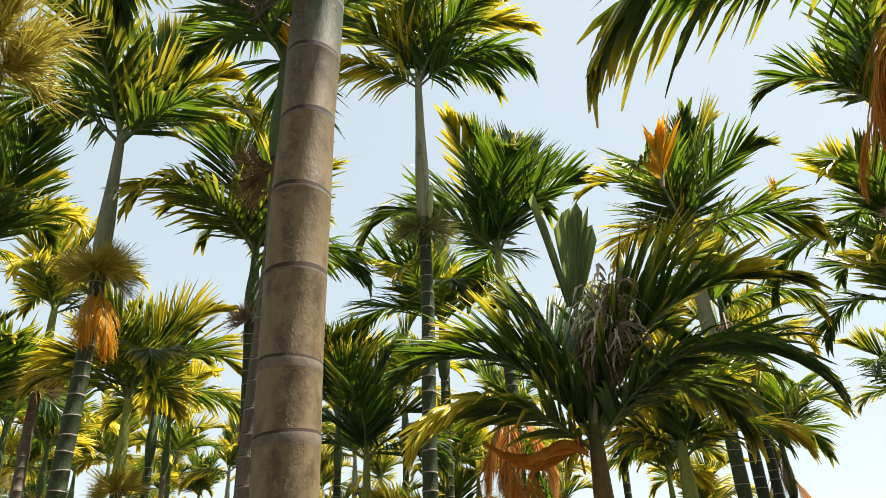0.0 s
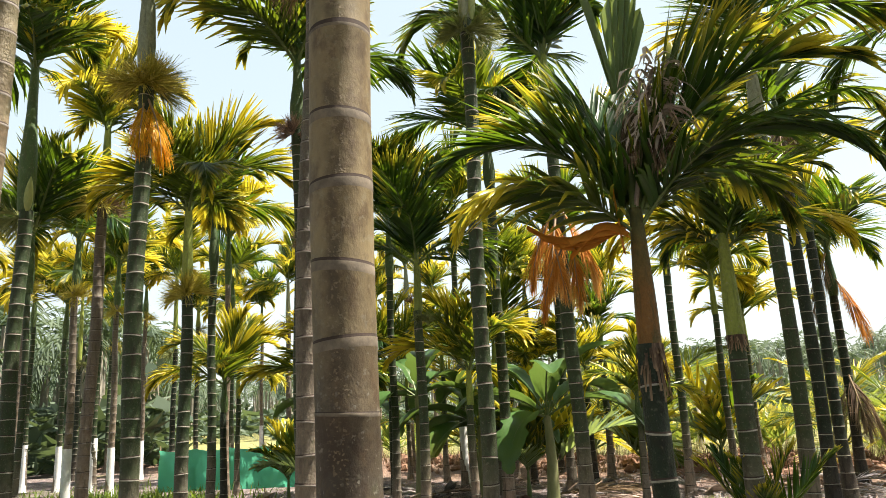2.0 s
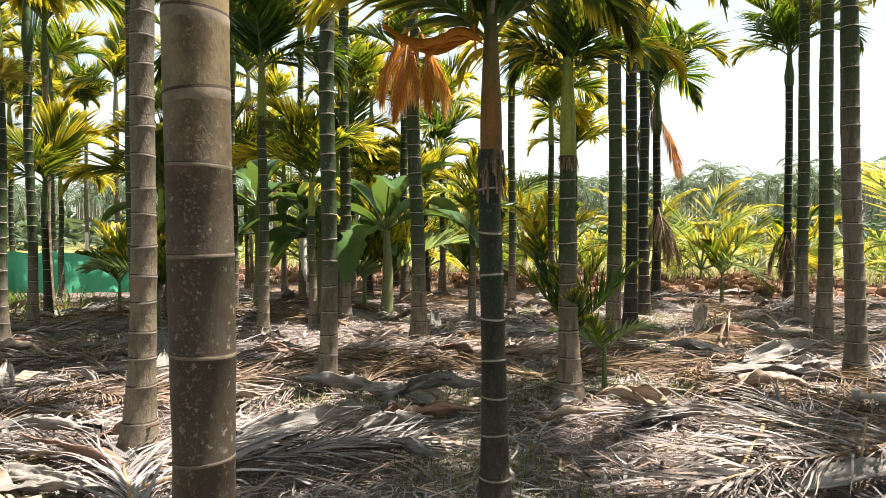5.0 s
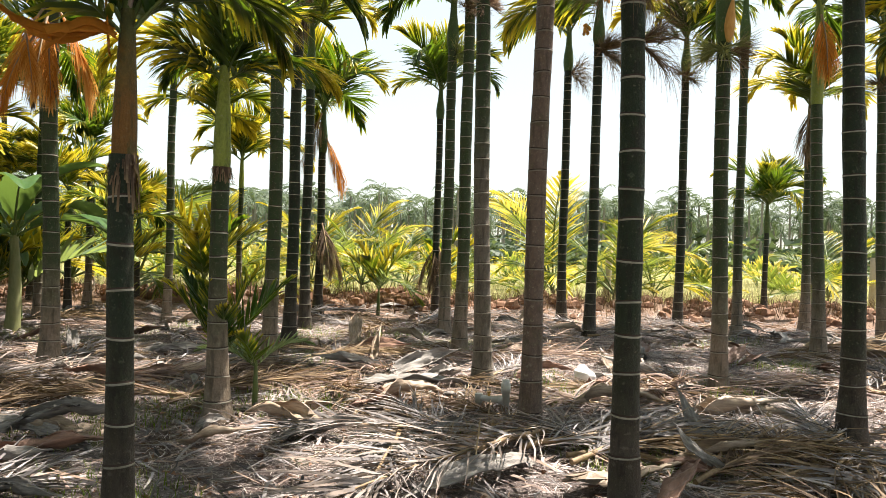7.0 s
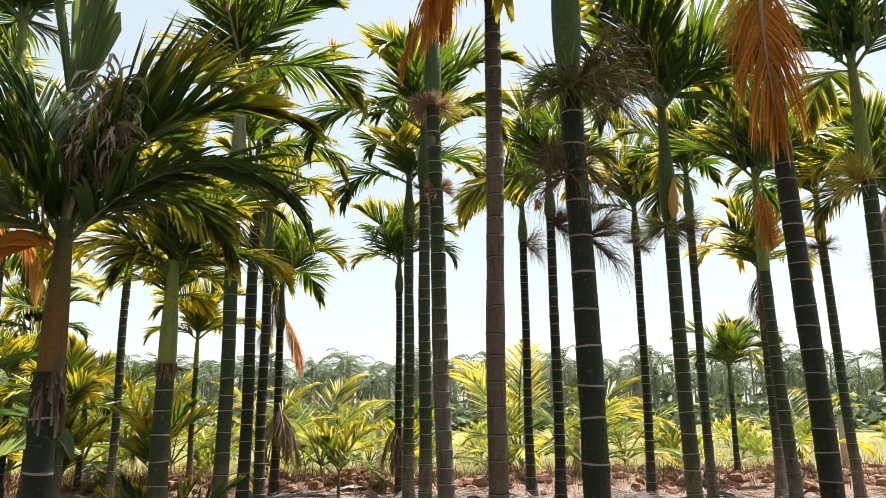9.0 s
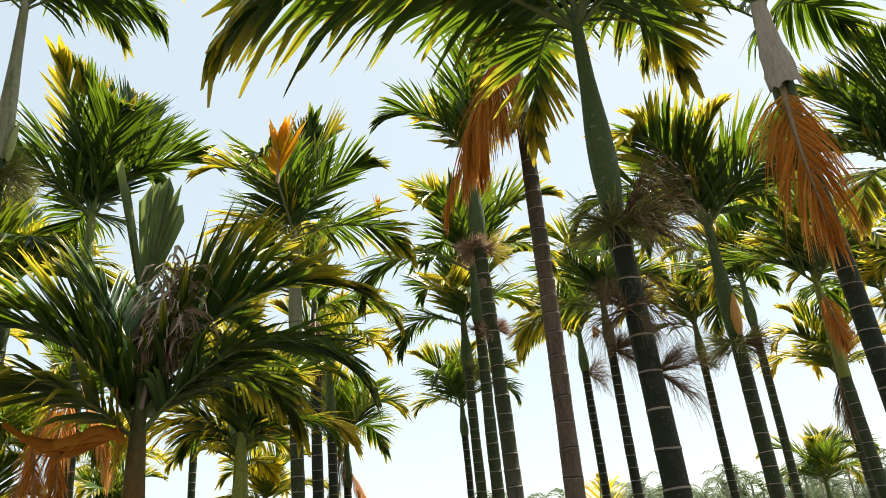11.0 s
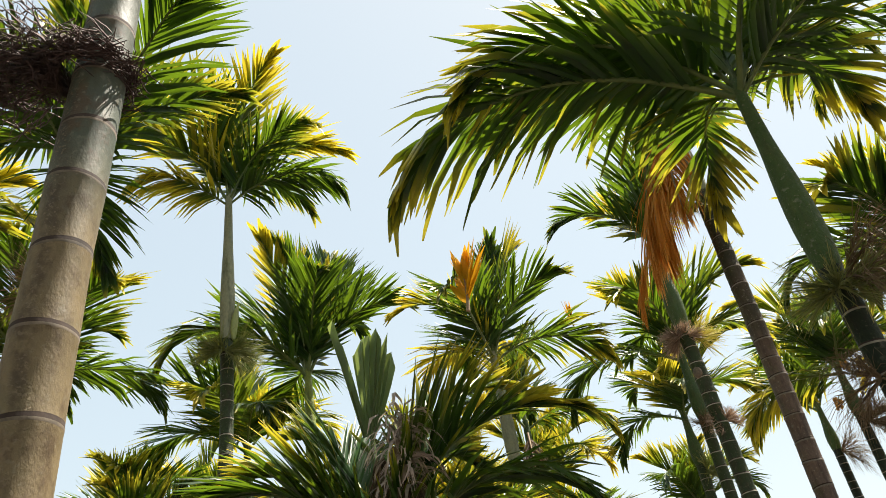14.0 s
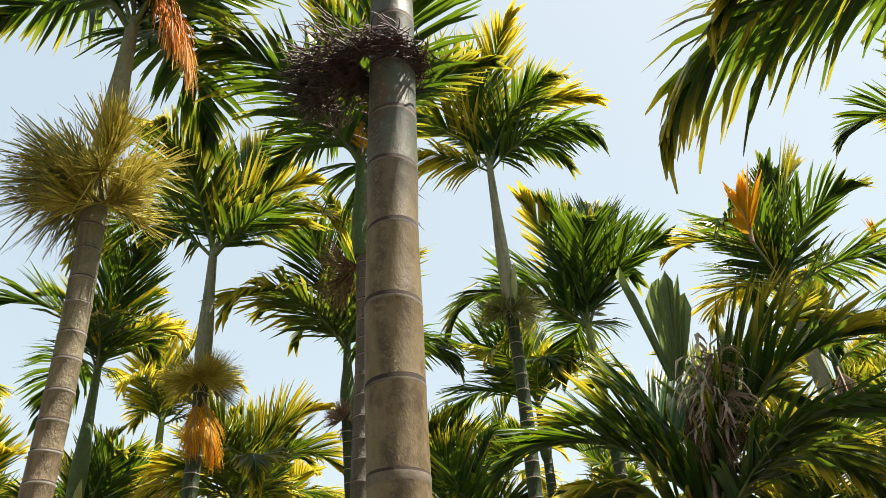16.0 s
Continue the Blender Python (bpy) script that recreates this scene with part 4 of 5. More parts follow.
nut_bunch(7.92, 8.24, 4.70, 3)
nut_bunch(8.08, 8.02, 5.16, 4)


def sheath_mesh(seed, mat, length=0.7, width=0.26, curl=1.0, roll=0.0):
    """A shed leaf sheath: a long stiff trough, crumpled and twisted, its rims rolled in and torn, narrowing into the stub of a stalk."""
    rng, b = random.Random(seed), Build()
    n, m, rows, back = 20, 10, [], []
    twist, ph0 = rng.uniform(-0.7, 0.7), rng.uniform(0, 6)
    cuts = {j: rng.uniform(0.05, 0.22) for j in (0, 2, 4, 7, 9, 10)}
    for i in range(n + 1):
        s = i / n
        w = width * (0.62 + 0.38 * math.sin(math.pi * min(1, 0.15 + 0.75 * s))) * (1 if s < 0.62 else max(0.12, 1 - (s - 0.62) / 0.3 * 0.88))
        ph = curl * (0.9 + 0.55 * math.sin(2.6 * s + ph0)) + roll * s
        zz = 0.05 * math.sin(math.pi * s) + 0.12 * s * s * (seed % 3 - 0.6)
        ct, sn = math.cos(twist * s), math.sin(twist * s)
        r1, r2 = [], []
        for j in range(m + 1):
            u = 2 * j / m - 1
            a, rad = u * ph, w / max(0.4, ph)
            x = length * (s + (1 - s) ** 6 * cuts.get(j, 0.0))
            crumple = 0.045 * noise.noise((5 * s + seed, 2.2 * u, 0.5)) + 0.02 * noise.noise((14 * s, 5 * u, seed * 1.3))
            y0, z0 = rad * math.sin(a) * 0.5, rad * 0.5 * (1 - math.cos(a)) + crumple * min(1, w / width + 0.1)
            for out, t in ((r1, 0.0), (r2, 0.006)):
                yy, z1 = y0 * (1 - t * 4), z0 + t
                out.append(Vector((x, yy * ct - z1 * sn, zz + yy * sn * 0.6 + z1 * ct)))
        rows.append(r1)
        back.append(r2[::-1])
    b.grid([r1 + r2 for r1, r2 in zip(rows, back)], 0, True)
    b.cap((rows[0] + back[0])[::-1])
    b.cap(rows[-1] + back[-1])
    low = min(v[2] for v in b.v)
    b.v = [(x, y, z - low * 0.6) for x, y, z in b.v]
    return b.mesh("dry_leaf_sheath", (M_SHEATH_DRY[mat],))


M_SHEATH_PALE = plain("dry_sheath_pale", (0.22, 0.175, 0.13), (0.50, 0.44, 0.37), 9, 0.7, (6, 6, 1), 0.7, 0.015)


def hung_sheath():
    """A pale dry leaf sheath, half torn off, wrapped down the side of a stem."""
    b, rows, back, rng = Build(), [], [], random.Random(17)
    for i in range(13):
        s = i / 12
        w = 0.5 + 0.75 * math.sin(math.pi * (0.1 + 0.75 * s))
        r1 = []
        for j in range(9):
            a = (2 * j / 8 - 1) * w + 3.9
            rr = 0.088 + 0.10 * s * s + (rng.uniform(-0.008, 0.012) if j in (0, 8) or i == 12 else 0)
            r1.append(Vector((rr * math.cos(a), rr * math.sin(a), -0.72 * s + (rng.uniform(-0.03, 0.03) if i == 12 else 0))))
        rows.append(r1)
        back.append([Vector((v.x * 0.95, v.y * 0.95, v.z)) for v in r1][::-1])
    b.grid([p + q for p, q in zip(rows, back)], 0, True)
    part("dry_sheath", b.mesh("dry_sheath", (M_SHEATH_PALE,)), torn_palm, "pale dry leaf sheath peeling off", Matrix.Translation((-0.05, 0.10, 5.86)) @ Matrix.Diagonal((0.95, 0.95, 1.3, 1)))


hung_sheath()

# the withered leaf of the blackish young palm: orange sheath, torn leaflets at its end; a dead flower tuft in its crown
def withered_leaf():
    b, rng = Build(), random.Random(12)
    for k in range(5):  # torn strips of the sheath: four lean out sideways, one stands up against the stem
        rows, back = [], []
        for i in range(10):
            s = i / 9
            if k < 4:
                c = Vector((-0.04 - (0.20 + 0.05 * k) * s, 0.03 * (k - 1.5) * (1 - s) + 0.05 * s, 0.48 + 0.025 * k + (0.06 - 0.045 * k) * math.sin(3.5 * s) - 0.03 * s))
                u = Vector((0, 0.5, 1)).normalized()
            else:
                c = Vector((-0.055 - 0.02 * s, -0.02, 0.42 + 0.24 * s))
                u = Vector((0.2, 1, 0)).normalized()
            w = 0.021 * math.sin(math.pi * (0.12 + 0.80 * s)) ** 0.6 + rng.uniform(-0.004, 0.004)
            rows.append([c - u * w, c + Vector((-0.006, 0.008, 0.006)), c + u * w])
            back.append([c + u * w * 0.97 + Vector((0, 0.004, -0.003)), c + Vector((-0.006, 0.013, 0.002)), c - u * w * 0.97 + Vector((0, 0.004, -0.003))])
        b.grid([r1 + r2 for r1, r2 in zip(rows, back)], 0, True)
    part("dead_sheath", b.mesh("dead_sheath", (M_LEAF_ORANGE,)), orange_palm, "torn orange leaf sheath", Matrix.Translation((0, -0.01, 1.58)) @ Matrix.Scale(1.25, 4))
    for k, (x, y, a, s) in enumerate(((-0.34, 0.07, 200, 0.26), (-0.29, 0.05, 80, 0.22), (-0.37, 0.06, 280, 0.2))):
        frond_part("dead_frond", FROND_HANG[k % 2], orange_palm, "withered orange frond hanging down", pose(x, y, 2.16, 0, 0, a) @ Matrix.Scale(s, 4))
    frond_part("spear_leaf", FROND_FAN, orange_palm, "pale half-opened pleated spear leaf", pose(0.0, 0.06, 2.90, 6, 8, 8))
    frond_part("spear_leaf", FROND_BLADE, orange_palm, "narrow pale folded spear leaf", pose(-0.03, 0.05, 2.90, 4, -15, 25))
    b = Build()
    b.tube([Vector((0, 0, 2.24)), Vector((0.0, 0.02, 2.58)), Vector((0.0, 0.055, 2.93))], [0.026, 0.018, 0.010], 8)
    part("leaf_stalk", b.mesh("leaf_stalk", (M_RACHIS,)), orange_palm, "green stalk of the spear leaves")
    for k, (x, y, a, s) in enumerate(((0.06, -0.07, 285, 0.27), (0.02, -0.08, 235, 0.25), (0.10, -0.05, 320, 0.25))):
        frond_part("dead_frond", FROND_HANG[2 + k % 2], orange_palm, "dark brown withered frond hanging in the crown", pose(x, y, 2.78, 0, 0, a) @ Matrix.Scale(s, 4))
    b = Build()
    for k in range(150):  # a withered, shredded leaf drooping in front of the crown
        p = Vector((rng.gauss(0.09, 0.035), rng.gauss(-0.17, 0.025), rng.uniform(2.58, 2.92)))
        e, w = Vector((rng.gauss(0, 0.7), rng.gauss(-0.2, 0.5), rng.uniform(-0.1, 0.9))).normalized(), rng.uniform(0.003, 0.010)
        rows = []
        for i in range(6):
            q = Vector((e.y, -e.x, 0.3)).normalized() * w * (0.7, 1, 1, 0.9, 0.6, 0.2)[i]
            rows.append((p - q, p + q))
            p = p + e * rng.uniform(0.025, 0.06)
            e = (e + Vector((rng.gauss(0, 0.2), rng.gauss(0, 0.2), -0.62))).normalized()
        b.grid(rows, 0, uvs=[(i / 5, 0.6) for i in range(6)])
    b.tube([Vector((0.0, 0, 2.3)), Vector((0.04, -0.10, 2.6)), Vector((0.09, -0.17, 2.85)), Vector((0.12, -0.19, 2.90))], [0.012, 0.01, 0.007, 0.004], 6)
    part("withered_frond", b.mesh("withered_frond", (M_WITHER,)), orange_palm, "withered grey-brown shredded frond")
    for tree, base, x, y, z, turn, size in ((gold_palm, 5.12, -0.55, -1.05, 5.14, 200, 1.25), (gold_palm, 5.12, 1.08, 0.0, 5.45, 330, 0.6)):
        frond_part("frond", FROND_FLAME, tree, "golden dying pleated leaf", pose(x, y, z, 0, -14, turn) @ Matrix.Scale(size, 4))
        b = Build()
        b.tube([Vector((x * q ** 1.6, y * q ** 1.6, base + (z + 0.03 - base) * q ** 0.8)) for q in (0, 0.25, 0.5, 0.75, 1)], [0.016, 0.015, 0.013, 0.011, 0.008], 6)
        part("leaf_stalk", b.mesh("leaf_stalk", (M_RACHIS,)), tree, "green stalk of the golden leaf")
    for dx, dy, turn, size in ((0.10, -0.05, 330, 0.75), (0.04, -0.10, 300, 0.6)):
        frond_part("frond", FRONDS_GOLD, smooth_palm, "golden dying frond", pose(0.12 + dx, 0.03 + dy, 5.5, 0, 0, turn) @ Matrix.Scale(size, 4))


withered_leaf()


def collar(r, seed):
    """Shreds of old brown sheath round a stem below its crownshaft."""
    rng, b = random.Random(seed), Build()
    for k in range(80):
        a, ln = rng.uniform(0, 6.283), rng.uniform(0.04, 0.26)
        w = rng.uniform(0.002, 0.007)
        rows = []
        for i in range(4):
            s = i / 3
            rr = r + 0.004 + 0.03 * s * s * rng.random()
            rows.append([(rr * math.cos(a + q * w / r), rr * math.sin(a + q * w / r), -ln * s) for q in (-1 + 0.5 * s, 0, 1 - 0.5 * s)])
        b.grid(rows, 0, uvs=[(i / 3, 0.5) for i in range(4)])
    return b.mesh("sheath_shreds", (M_LEAF_BROWN,))


part("old_sheath", collar(0.053, 41), orange_palm, "shredded brown old sheath", Matrix.Translation((0, 0, 1.70)))
part("old_sheath", collar(0.062, 42), lime_palm, "shredded brown old sheath", Matrix.Translation((-0.01, 0, 1.84)) @ Matrix.Diagonal((1, 1, 0.5, 1)))


def knot(tree, x, y, z, size):
    b, rows = Build(), []
    for i in range(8):
        q = math.pi * i / 7
        rows.append([(size * math.sin(q) * math.cos(a) * (1 + 0.2 * noise.noise((3 * math.cos(a), 2 * q, z))), size * math.sin(q) * math.sin(a), -1.3 * size * math.cos(q)) for a in (2 * math.pi * j / 10 for j in range(10))])
    b.grid(rows, 0, True)
    part("spathe_scar", b.mesh("spathe_scar", (M_RING_TAN,)), tree, "pale lumpy spathe scar", Matrix.Translation((x, y, z)))


knot(knot_palm, -0.09 - 0.045, 0.07 - 0.045, 4.13, 0.045)


def litter_frond_mesh(seed, mat, length=1.6, pairs=40, bunched=0.5):
    """A shed frond on the ground: rachis slightly bowed, leaflets flattened, curled and tangled."""
    rng, b, st = random.Random(seed), Build(), Build()
    steps, pts, p, az = 10, [], Vector((0, 0, 0.03)), 0.0
    for i in range(steps + 1):
        pts.append(p.copy())
        az += rng.uniform(-0.07, 0.07)
        p = p + Vector((math.cos(az), math.sin(az), 0)) * length / steps
        p.z = 0.03 + 0.05 * math.sin(math.pi * (i + 1) / steps) + rng.uniform(-0.004, 0.004)
    st.tube(pts, [0.017 * (1 - 0.8 * i / steps) + 0.002 for i in range(steps + 1)], 5)
    for k in range(pairs):
        s = 0.1 + 0.9 * (k + 0.5) / pairs
        f = s * steps
        i = min(int(f), steps - 1)
        root = pts[i].lerp(pts[i + 1], f - i)
        t = (pts[i + 1] - pts[i]).normalized()
        side = Vector((-t.y, t.x, 0))
        for sgn in (1, -1):
            phi = radians(rng.uniform(18, 55)) * (1 - 0.4 * bunched)
            d = t * math.cos(phi) + side * sgn * math.sin(phi) + Vector((0, 0, rng.uniform(-0.05, 0.42)))
            ln, w = rng.uniform(0.3, 0.6), rng.uniform(0.003, 0.009)
            q, wd, row, uvs = root.copy(), (side * 0.4 * sgn - t * 0.6 + Vector((0, 0, rng.uniform(-0.8, 0.8)))).normalized(), [], []
            d.normalize()
            for j in range(5):
                wj = (wd - d * wd.dot(d)).normalized() * w * (1, 1, 0.85, 0.6, 0.15)[j]
                row.append((q - wj, q + wj))
                uvs.append((j / 4, s))
                q = q + d * ln / 4
                d = (d + Vector((rng.uniform(-0.13, 0.13), rng.uniform(-0.13, 0.13), rng.uniform(-0.24, 0.03)))).normalized()
                if q.z < 0.008:
                    q.z, d.z = 0.008 + rng.uniform(0, 0.012), abs(d.z) * 0.3
            b.grid(row, 0, uvs=uvs)
    return st.mesh("dry_palm_frond", (M_RACHIS_DRY,)), b.mesh("leaf_blade", (mat,))


LITTER = [litter_frond_mesh(800 + k, (M_LITTER, M_LEAF_BROWN, M_LITTER_TAN, M_LITTER)[k % 4], 1.3 + 0.12 * (k % 4), 62 + 6 * (k % 3), 0.2 + 0.12 * (k % 5)) for k in range(8)]
SHEATHS = {m: [sheath_mesh(900 + 10 * i + k, m, 0.60 + 0.13 * k, 0.17 + 0.025 * k, (1.2, 1.9, 2.3, 0.8)[k], (0, 0.4, 0.8, -0.2)[k]) for k in range(4)]
           for i, m in enumerate(("grey", "tan", "red"))}


def lay_frond(x, y, turn, which, scale=1.0, lift=0.0):
    ob = new("dry_palm_frond", LITTER[which][0])
    tagged(part("leaf_blade", LITTER[which][1], ob), kind="stuff")
    ob.matrix_basis = pose(x, y, ground_z(x, y) - 0.012 + lift, 0, 0, turn) @ Matrix.Scale(scale, 4)
    word = ("grey", "dark brown", "tan", "grey")[which % 4]
    tagged(ob, "%s dried palm frond lying on the ground litter" % word, "dry frond", "fallen fronds")


def lay_sheath(x, y, turn, mat, which, scale=1.0, flip=0.0, tip=0.0, lift=0.0):
    ob = new("dry_leaf_sheath", SHEATHS[mat][which])
    ob.matrix_basis = pose(x, y, ground_z(x, y) + 0.005 + lift, flip, tip, turn) @ Matrix.Scale(scale, 4)
    words = {"grey": "weathered grey", "tan": "pale tan", "red": "reddish brown"}[mat]
    tagged(ob, "%s curled leaf sheath lying on the ground litter" % words, "leaf sheath", "fallen sheaths")


# the ones that stand out
lay_sheath(3.05, 5.95, -25, "grey", 3, 1.25)
lay_sheath(3.55, 5.80, 20, "grey", 1, 1.1, 20)
lay_sheath(3.94, 7.33, 50, "tan", 1, 0.8, 0, -28)
lay_sheath(1.62, 7.05, 160, "red", 0, 1.1, 180, 0, 0.16)
lay_sheath(7.58, 4.23, 10, "red", 3, 1.2, 180, 0, 0.2)
lay_sheath(4.55, 3.75, -30, "tan", 1, 1.35)
lay_sheath(3.73, 2.60, 110, "grey", 0, 0.62, 150, -30, 0.12)
lay_sheath(5.86, 5.52, 80, "tan", 3, 0.45, 0, -35)
lay_sheath(2.75, 2.85, 0, "tan", 3, 1.0, 180, 0, 0.13)
lay_sheath(-0.75, 4.28, 22, "grey", 2, 1.05, 20, 0, 0.05)
lay_sheath(-0.50, 4.42, 14, "red", 1, 1.0, 160, 0, 0.10)
lay_sheath(-0.10, 4.30, 30, "grey", 1, 0.95, -20, 0, 0.05)
lay_sheath(0.05, 4.62, 12, "red", 2, 1.0, 10, 0, 0.03)
lay_sheath(0.20, 5.30, 5, "grey", 1, 1.2, 0, 0, 0.05)
lay_sheath(0.72, 5.22, 160, "tan", 2, 0.8)
lay_sheath(0.35, 5.70, 170, "grey", 2, 1.0, 30)
lay_sheath(2.49, 5.04, 12, "red", 1, 1.1, 15)
lay_sheath(2.75, 5.10, 5, "tan", 2, 1.0, -10, 0, 0.04)
lay_sheath(3.70, 6.55, 15, "grey", 2, 1.2, 25)
lay_sheath(3.30, 6.75, -35, "grey", 1, 0.9, 150, 0, 0.08)
lay_sheath(4.30, 8.55, 60, "tan", 0, 1.1, 0, -30)
lay_sheath(7.05, 6.75, 10, "red", 2, 1.0)
lay_sheath(4.95, 3.68, -22, "tan", 2, 1.1, 20)
lay_sheath(4.12, 2.95, 80, "grey", 0, 0.8, 150, -35, 0.12)
lay_sheath(2.35, 3.80, 35, "grey", 2, 0.9, 20)
lay_sheath(3.43, 5.10, -35, "grey", 2, 1.0, 160, 0, 0.1)
lay_sheath(1.75, 4.6, -20, "grey", 2, 0.8)
lay_frond(3.0, 3.55, -12, 0, 1.15, 0.05)
lay_frond(3.2, 3.35, -20, 1, 1.2, 0.02)
lay_frond(3.5, 3.75, -160, 3, 1.2, 0.06)
lay_frond(3.1, 3.2, 5, 4, 1.1, 0.03)
lay_frond(2.1, 3.75, 10, 5, 1.0)
lay_frond(2.5, 3.5, 60, 7, 0.9)
lay_frond(4.2, 4.7, -15, 2, 1.1)
lay_frond(4.7, 4.4, 150, 6, 1.1)
lay_frond(-0.9, 7.0, -10, 1, 1.2, 0.05)
lay_frond(-0.6, 6.8, 30, 3, 1.1, 0.06)
lay_frond(-1.5, 3.95, 30, 0, 1.2)
lay_frond(-1.1, 3.8, 15, 4, 1.2, 0.02)
lay_frond(0.6, 7.0, 5, 2, 1.1)


def strew():
    """Fallen fronds and sheaths all over the garden floor."""
    rng = random.Random(31)
    for k in range(430):
        a, d = radians(rng.uniform(-52, 85)), 3.0 + 12.0 * rng.random() ** 0.9
        x, y = d * math.sin(a), d * math.cos(a)
        if x * EDGE.x + y * EDGE.y > EDGE_AT - 0.8 or (0.8 < x < 2.3 and 2.6 < y < 4.4):
            continue
        if k % 5 < 2:
            lay_frond(x, y, rng.uniform(0, 360), rng.randrange(8), rng.uniform(0.75, 1.15), rng.uniform(0, 0.03))
        else:
            lay_sheath(x, y, rng.uniform(0, 360), rng.choice(("grey", "grey", "tan", "red")), rng.randrange(4), rng.uniform(0.55, 1.05), rng.uniform(-35, 35), rng.uniform(-8, 3), rng.uniform(0, 0.03))


strew()


# ---- small things on the ground ----
def valve():
    stub = thing("irrigation_pipe", pose(3.55, 4.42, ground_z(3.55, 4.42) - 0.02, 0, 0, 133), "grey plastic irrigation riser with a side outlet beside the trunk", "pipe")
    b = Build()
    b.tube([Vector((0, 0, z)) for z in (0, 0.22, 0.221, 0.29, 0.291, 0.32)], [0.030, 0.030, 0.037, 0.037, 0.031, 0.028], 14)
    part("riser", b.mesh("riser", (M_PVC,)), stub)
    b = Build()
    b.tube([Vector((x, 0, 0.165)) for x in (0.02, 0.06, 0.061, 0.10, 0.101, 0.21)], [0.032, 0.032, 0.027, 0.027, 0.024, 0.024], 12)
    part("outlet", b.mesh("outlet", (M_PVC,)), stub)
    b = Build()
    b.tube([Vector((0.21, 0, z)) for z in (0.0, 0.13, 0.131, 0.20)], [0.022, 0.022, 0.030, 0.030], 12)
    part("second_riser", b.mesh("second_riser", (M_PVC,)), stub)
    b = Build()
    b.tube([Vector((0.13, 0, 0.185)), Vector((0.13, 0, 0.21)), Vector((0.13, 0.0, 0.222))], [0.011, 0.011, 0.022], 8)
    part("tap_knob", b.mesh("tap_knob", (M_SPATHE,)), stub)


def stake():
    b = Build()
    b.tube([Vector((0, 0, z)) for z in (-0.03, 0.06, 0.135, 0.14)], [0.021, 0.022, 0.023, 0.019], 10)
    ob = new("cut_stake", b.mesh("cut_stake", (M_WOOD,)))
    ob.matrix_basis = pose(5.27, 3.34, ground_z(5.27, 3.34), 4, -3, 0)
    tagged(ob, "short sawn wooden stake stuck in the ground", "stake")


def bag():
    rng, b, rows = random.Random(9), Build(), []
    for i in range(12):
        s = i / 11
        r = 0.13 * math.sin(math.pi * (0.10 + 0.84 * s)) ** 0.6 * (1 if s < 0.6 else 1 - (s - 0.6) * 1.3)
        rows.append([(r * math.cos(a) * (1.2 + 0.25 * noise.noise((3 * math.cos(a), 3 * math.sin(a), 4 * s))),
                      r * math.sin(a) * (0.8 + 0.3 * noise.noise((2 * math.cos(a), 5 * math.sin(a), 3 * s))) + 0.05 * s * s,
                      0.20 * s + 0.02 * noise.noise((5 * math.cos(a), 5 * math.sin(a), 6 * s))) for a in (2 * math.pi * j / 20 for j in range(20))])
    b.grid(rows, 0, True)
    b.cap(rows[0][::-1])
    b.cap(rows[-1])
    ob = new("white_bag", b.mesh("white_bag", (M_BAG,)))
    ob.matrix_basis = pose(5.23, 5.29, ground_z(5.23, 5.29) - 0.01, 0, 12, 40)
    tagged(ob, "crumpled white plastic bag lying among dry leaves", "bag")


def stick():
    b = Build()
    b.tube([Vector((0, 0, 0)), Vector((0.02, 0.01, 0.15)), Vector((0.05, 0.02, 0.30)), Vector((0.07, 0.03, 0.40))], [0.007, 0.006, 0.005, 0.004], 6)
    ob = new("dry_stick", b.mesh("dry_stick", (M_WOOD,)))
    ob.matrix_basis = pose(2.43, 3.28, ground_z(2.43, 3.28) - 0.03)
    tagged(ob, "thin pale dry stick leaning out of the litter", "stick")


valve()
stake()
bag()
stick()


def posts():
    b, rows = Build(), []
    for z, k in ((-0.2, 1.0), (0.5, 1.0), (1.30, 0.96), (1.33, 0.85)):
        rows.append([(0.07 * k * x, 0.07 * k * y, z) for x, y in ((1, 0.8), (0.8, 1), (-0.8, 1), (-1, 0.8), (-1, -0.8), (-0.8, -1), (0.8, -1), (1, -0.8))])
    b.grid(rows, 0, True)
    b.cap(rows[-1])
    first = tagged(new("fence_post", b.mesh("fence_post", (M_POST,))), "weathered stone fence post in the yellow grass", "post", "fence posts")
    first.matrix_basis = pose(10.36, 17.10, 0)
    for x, y, lean in ((13.3, 12.95, 7), (5.2, 20.6, -2), (18.0, 9.0, 3), (0.4, 24.0, 1)):
        copy_thing(first, pose(x, y, 0, 0, lean, 20))


posts()


def net_fence():
    """A green shade net slung between thin poles, deep in the garden."""
    fence = thing("shade_net_fence", pose(-7.0, 15.1, 0.0), "low green shade-net fence slung between thin poles", "net fence")
    b, rows, uvs = Build(), [], []
    for j in range(13):
        v = j / 12
        rows.append([(x * 2.9 / 28, 0.05 * math.sin(x * 0.9) + 0.10 * noise.noise((x * 0.45, v * 3, 1)) + 0.04 * noise.noise((x * 1.4, v * 6, 5)), 0.10 + 0.82 * v - 0.05 * v * math.sin(math.pi * ((x % 7) / 7))) for x in range(29)])
        uvs.append((v, 0.3))
    b.grid(rows, 0, uvs=uvs)
    part("net", b.mesh("net", (M_NET,)), fence)
    for k in range(5):
        b = Build()
        b.tube([Vector((k * 0.725, 0.06, -0.1)), Vector((k * 0.725, 0.06, 1.0))], [0.018, 0.015], 6)
        part("pole", b.mesh("pole", (M_WOOD,)), fence)


net_fence()


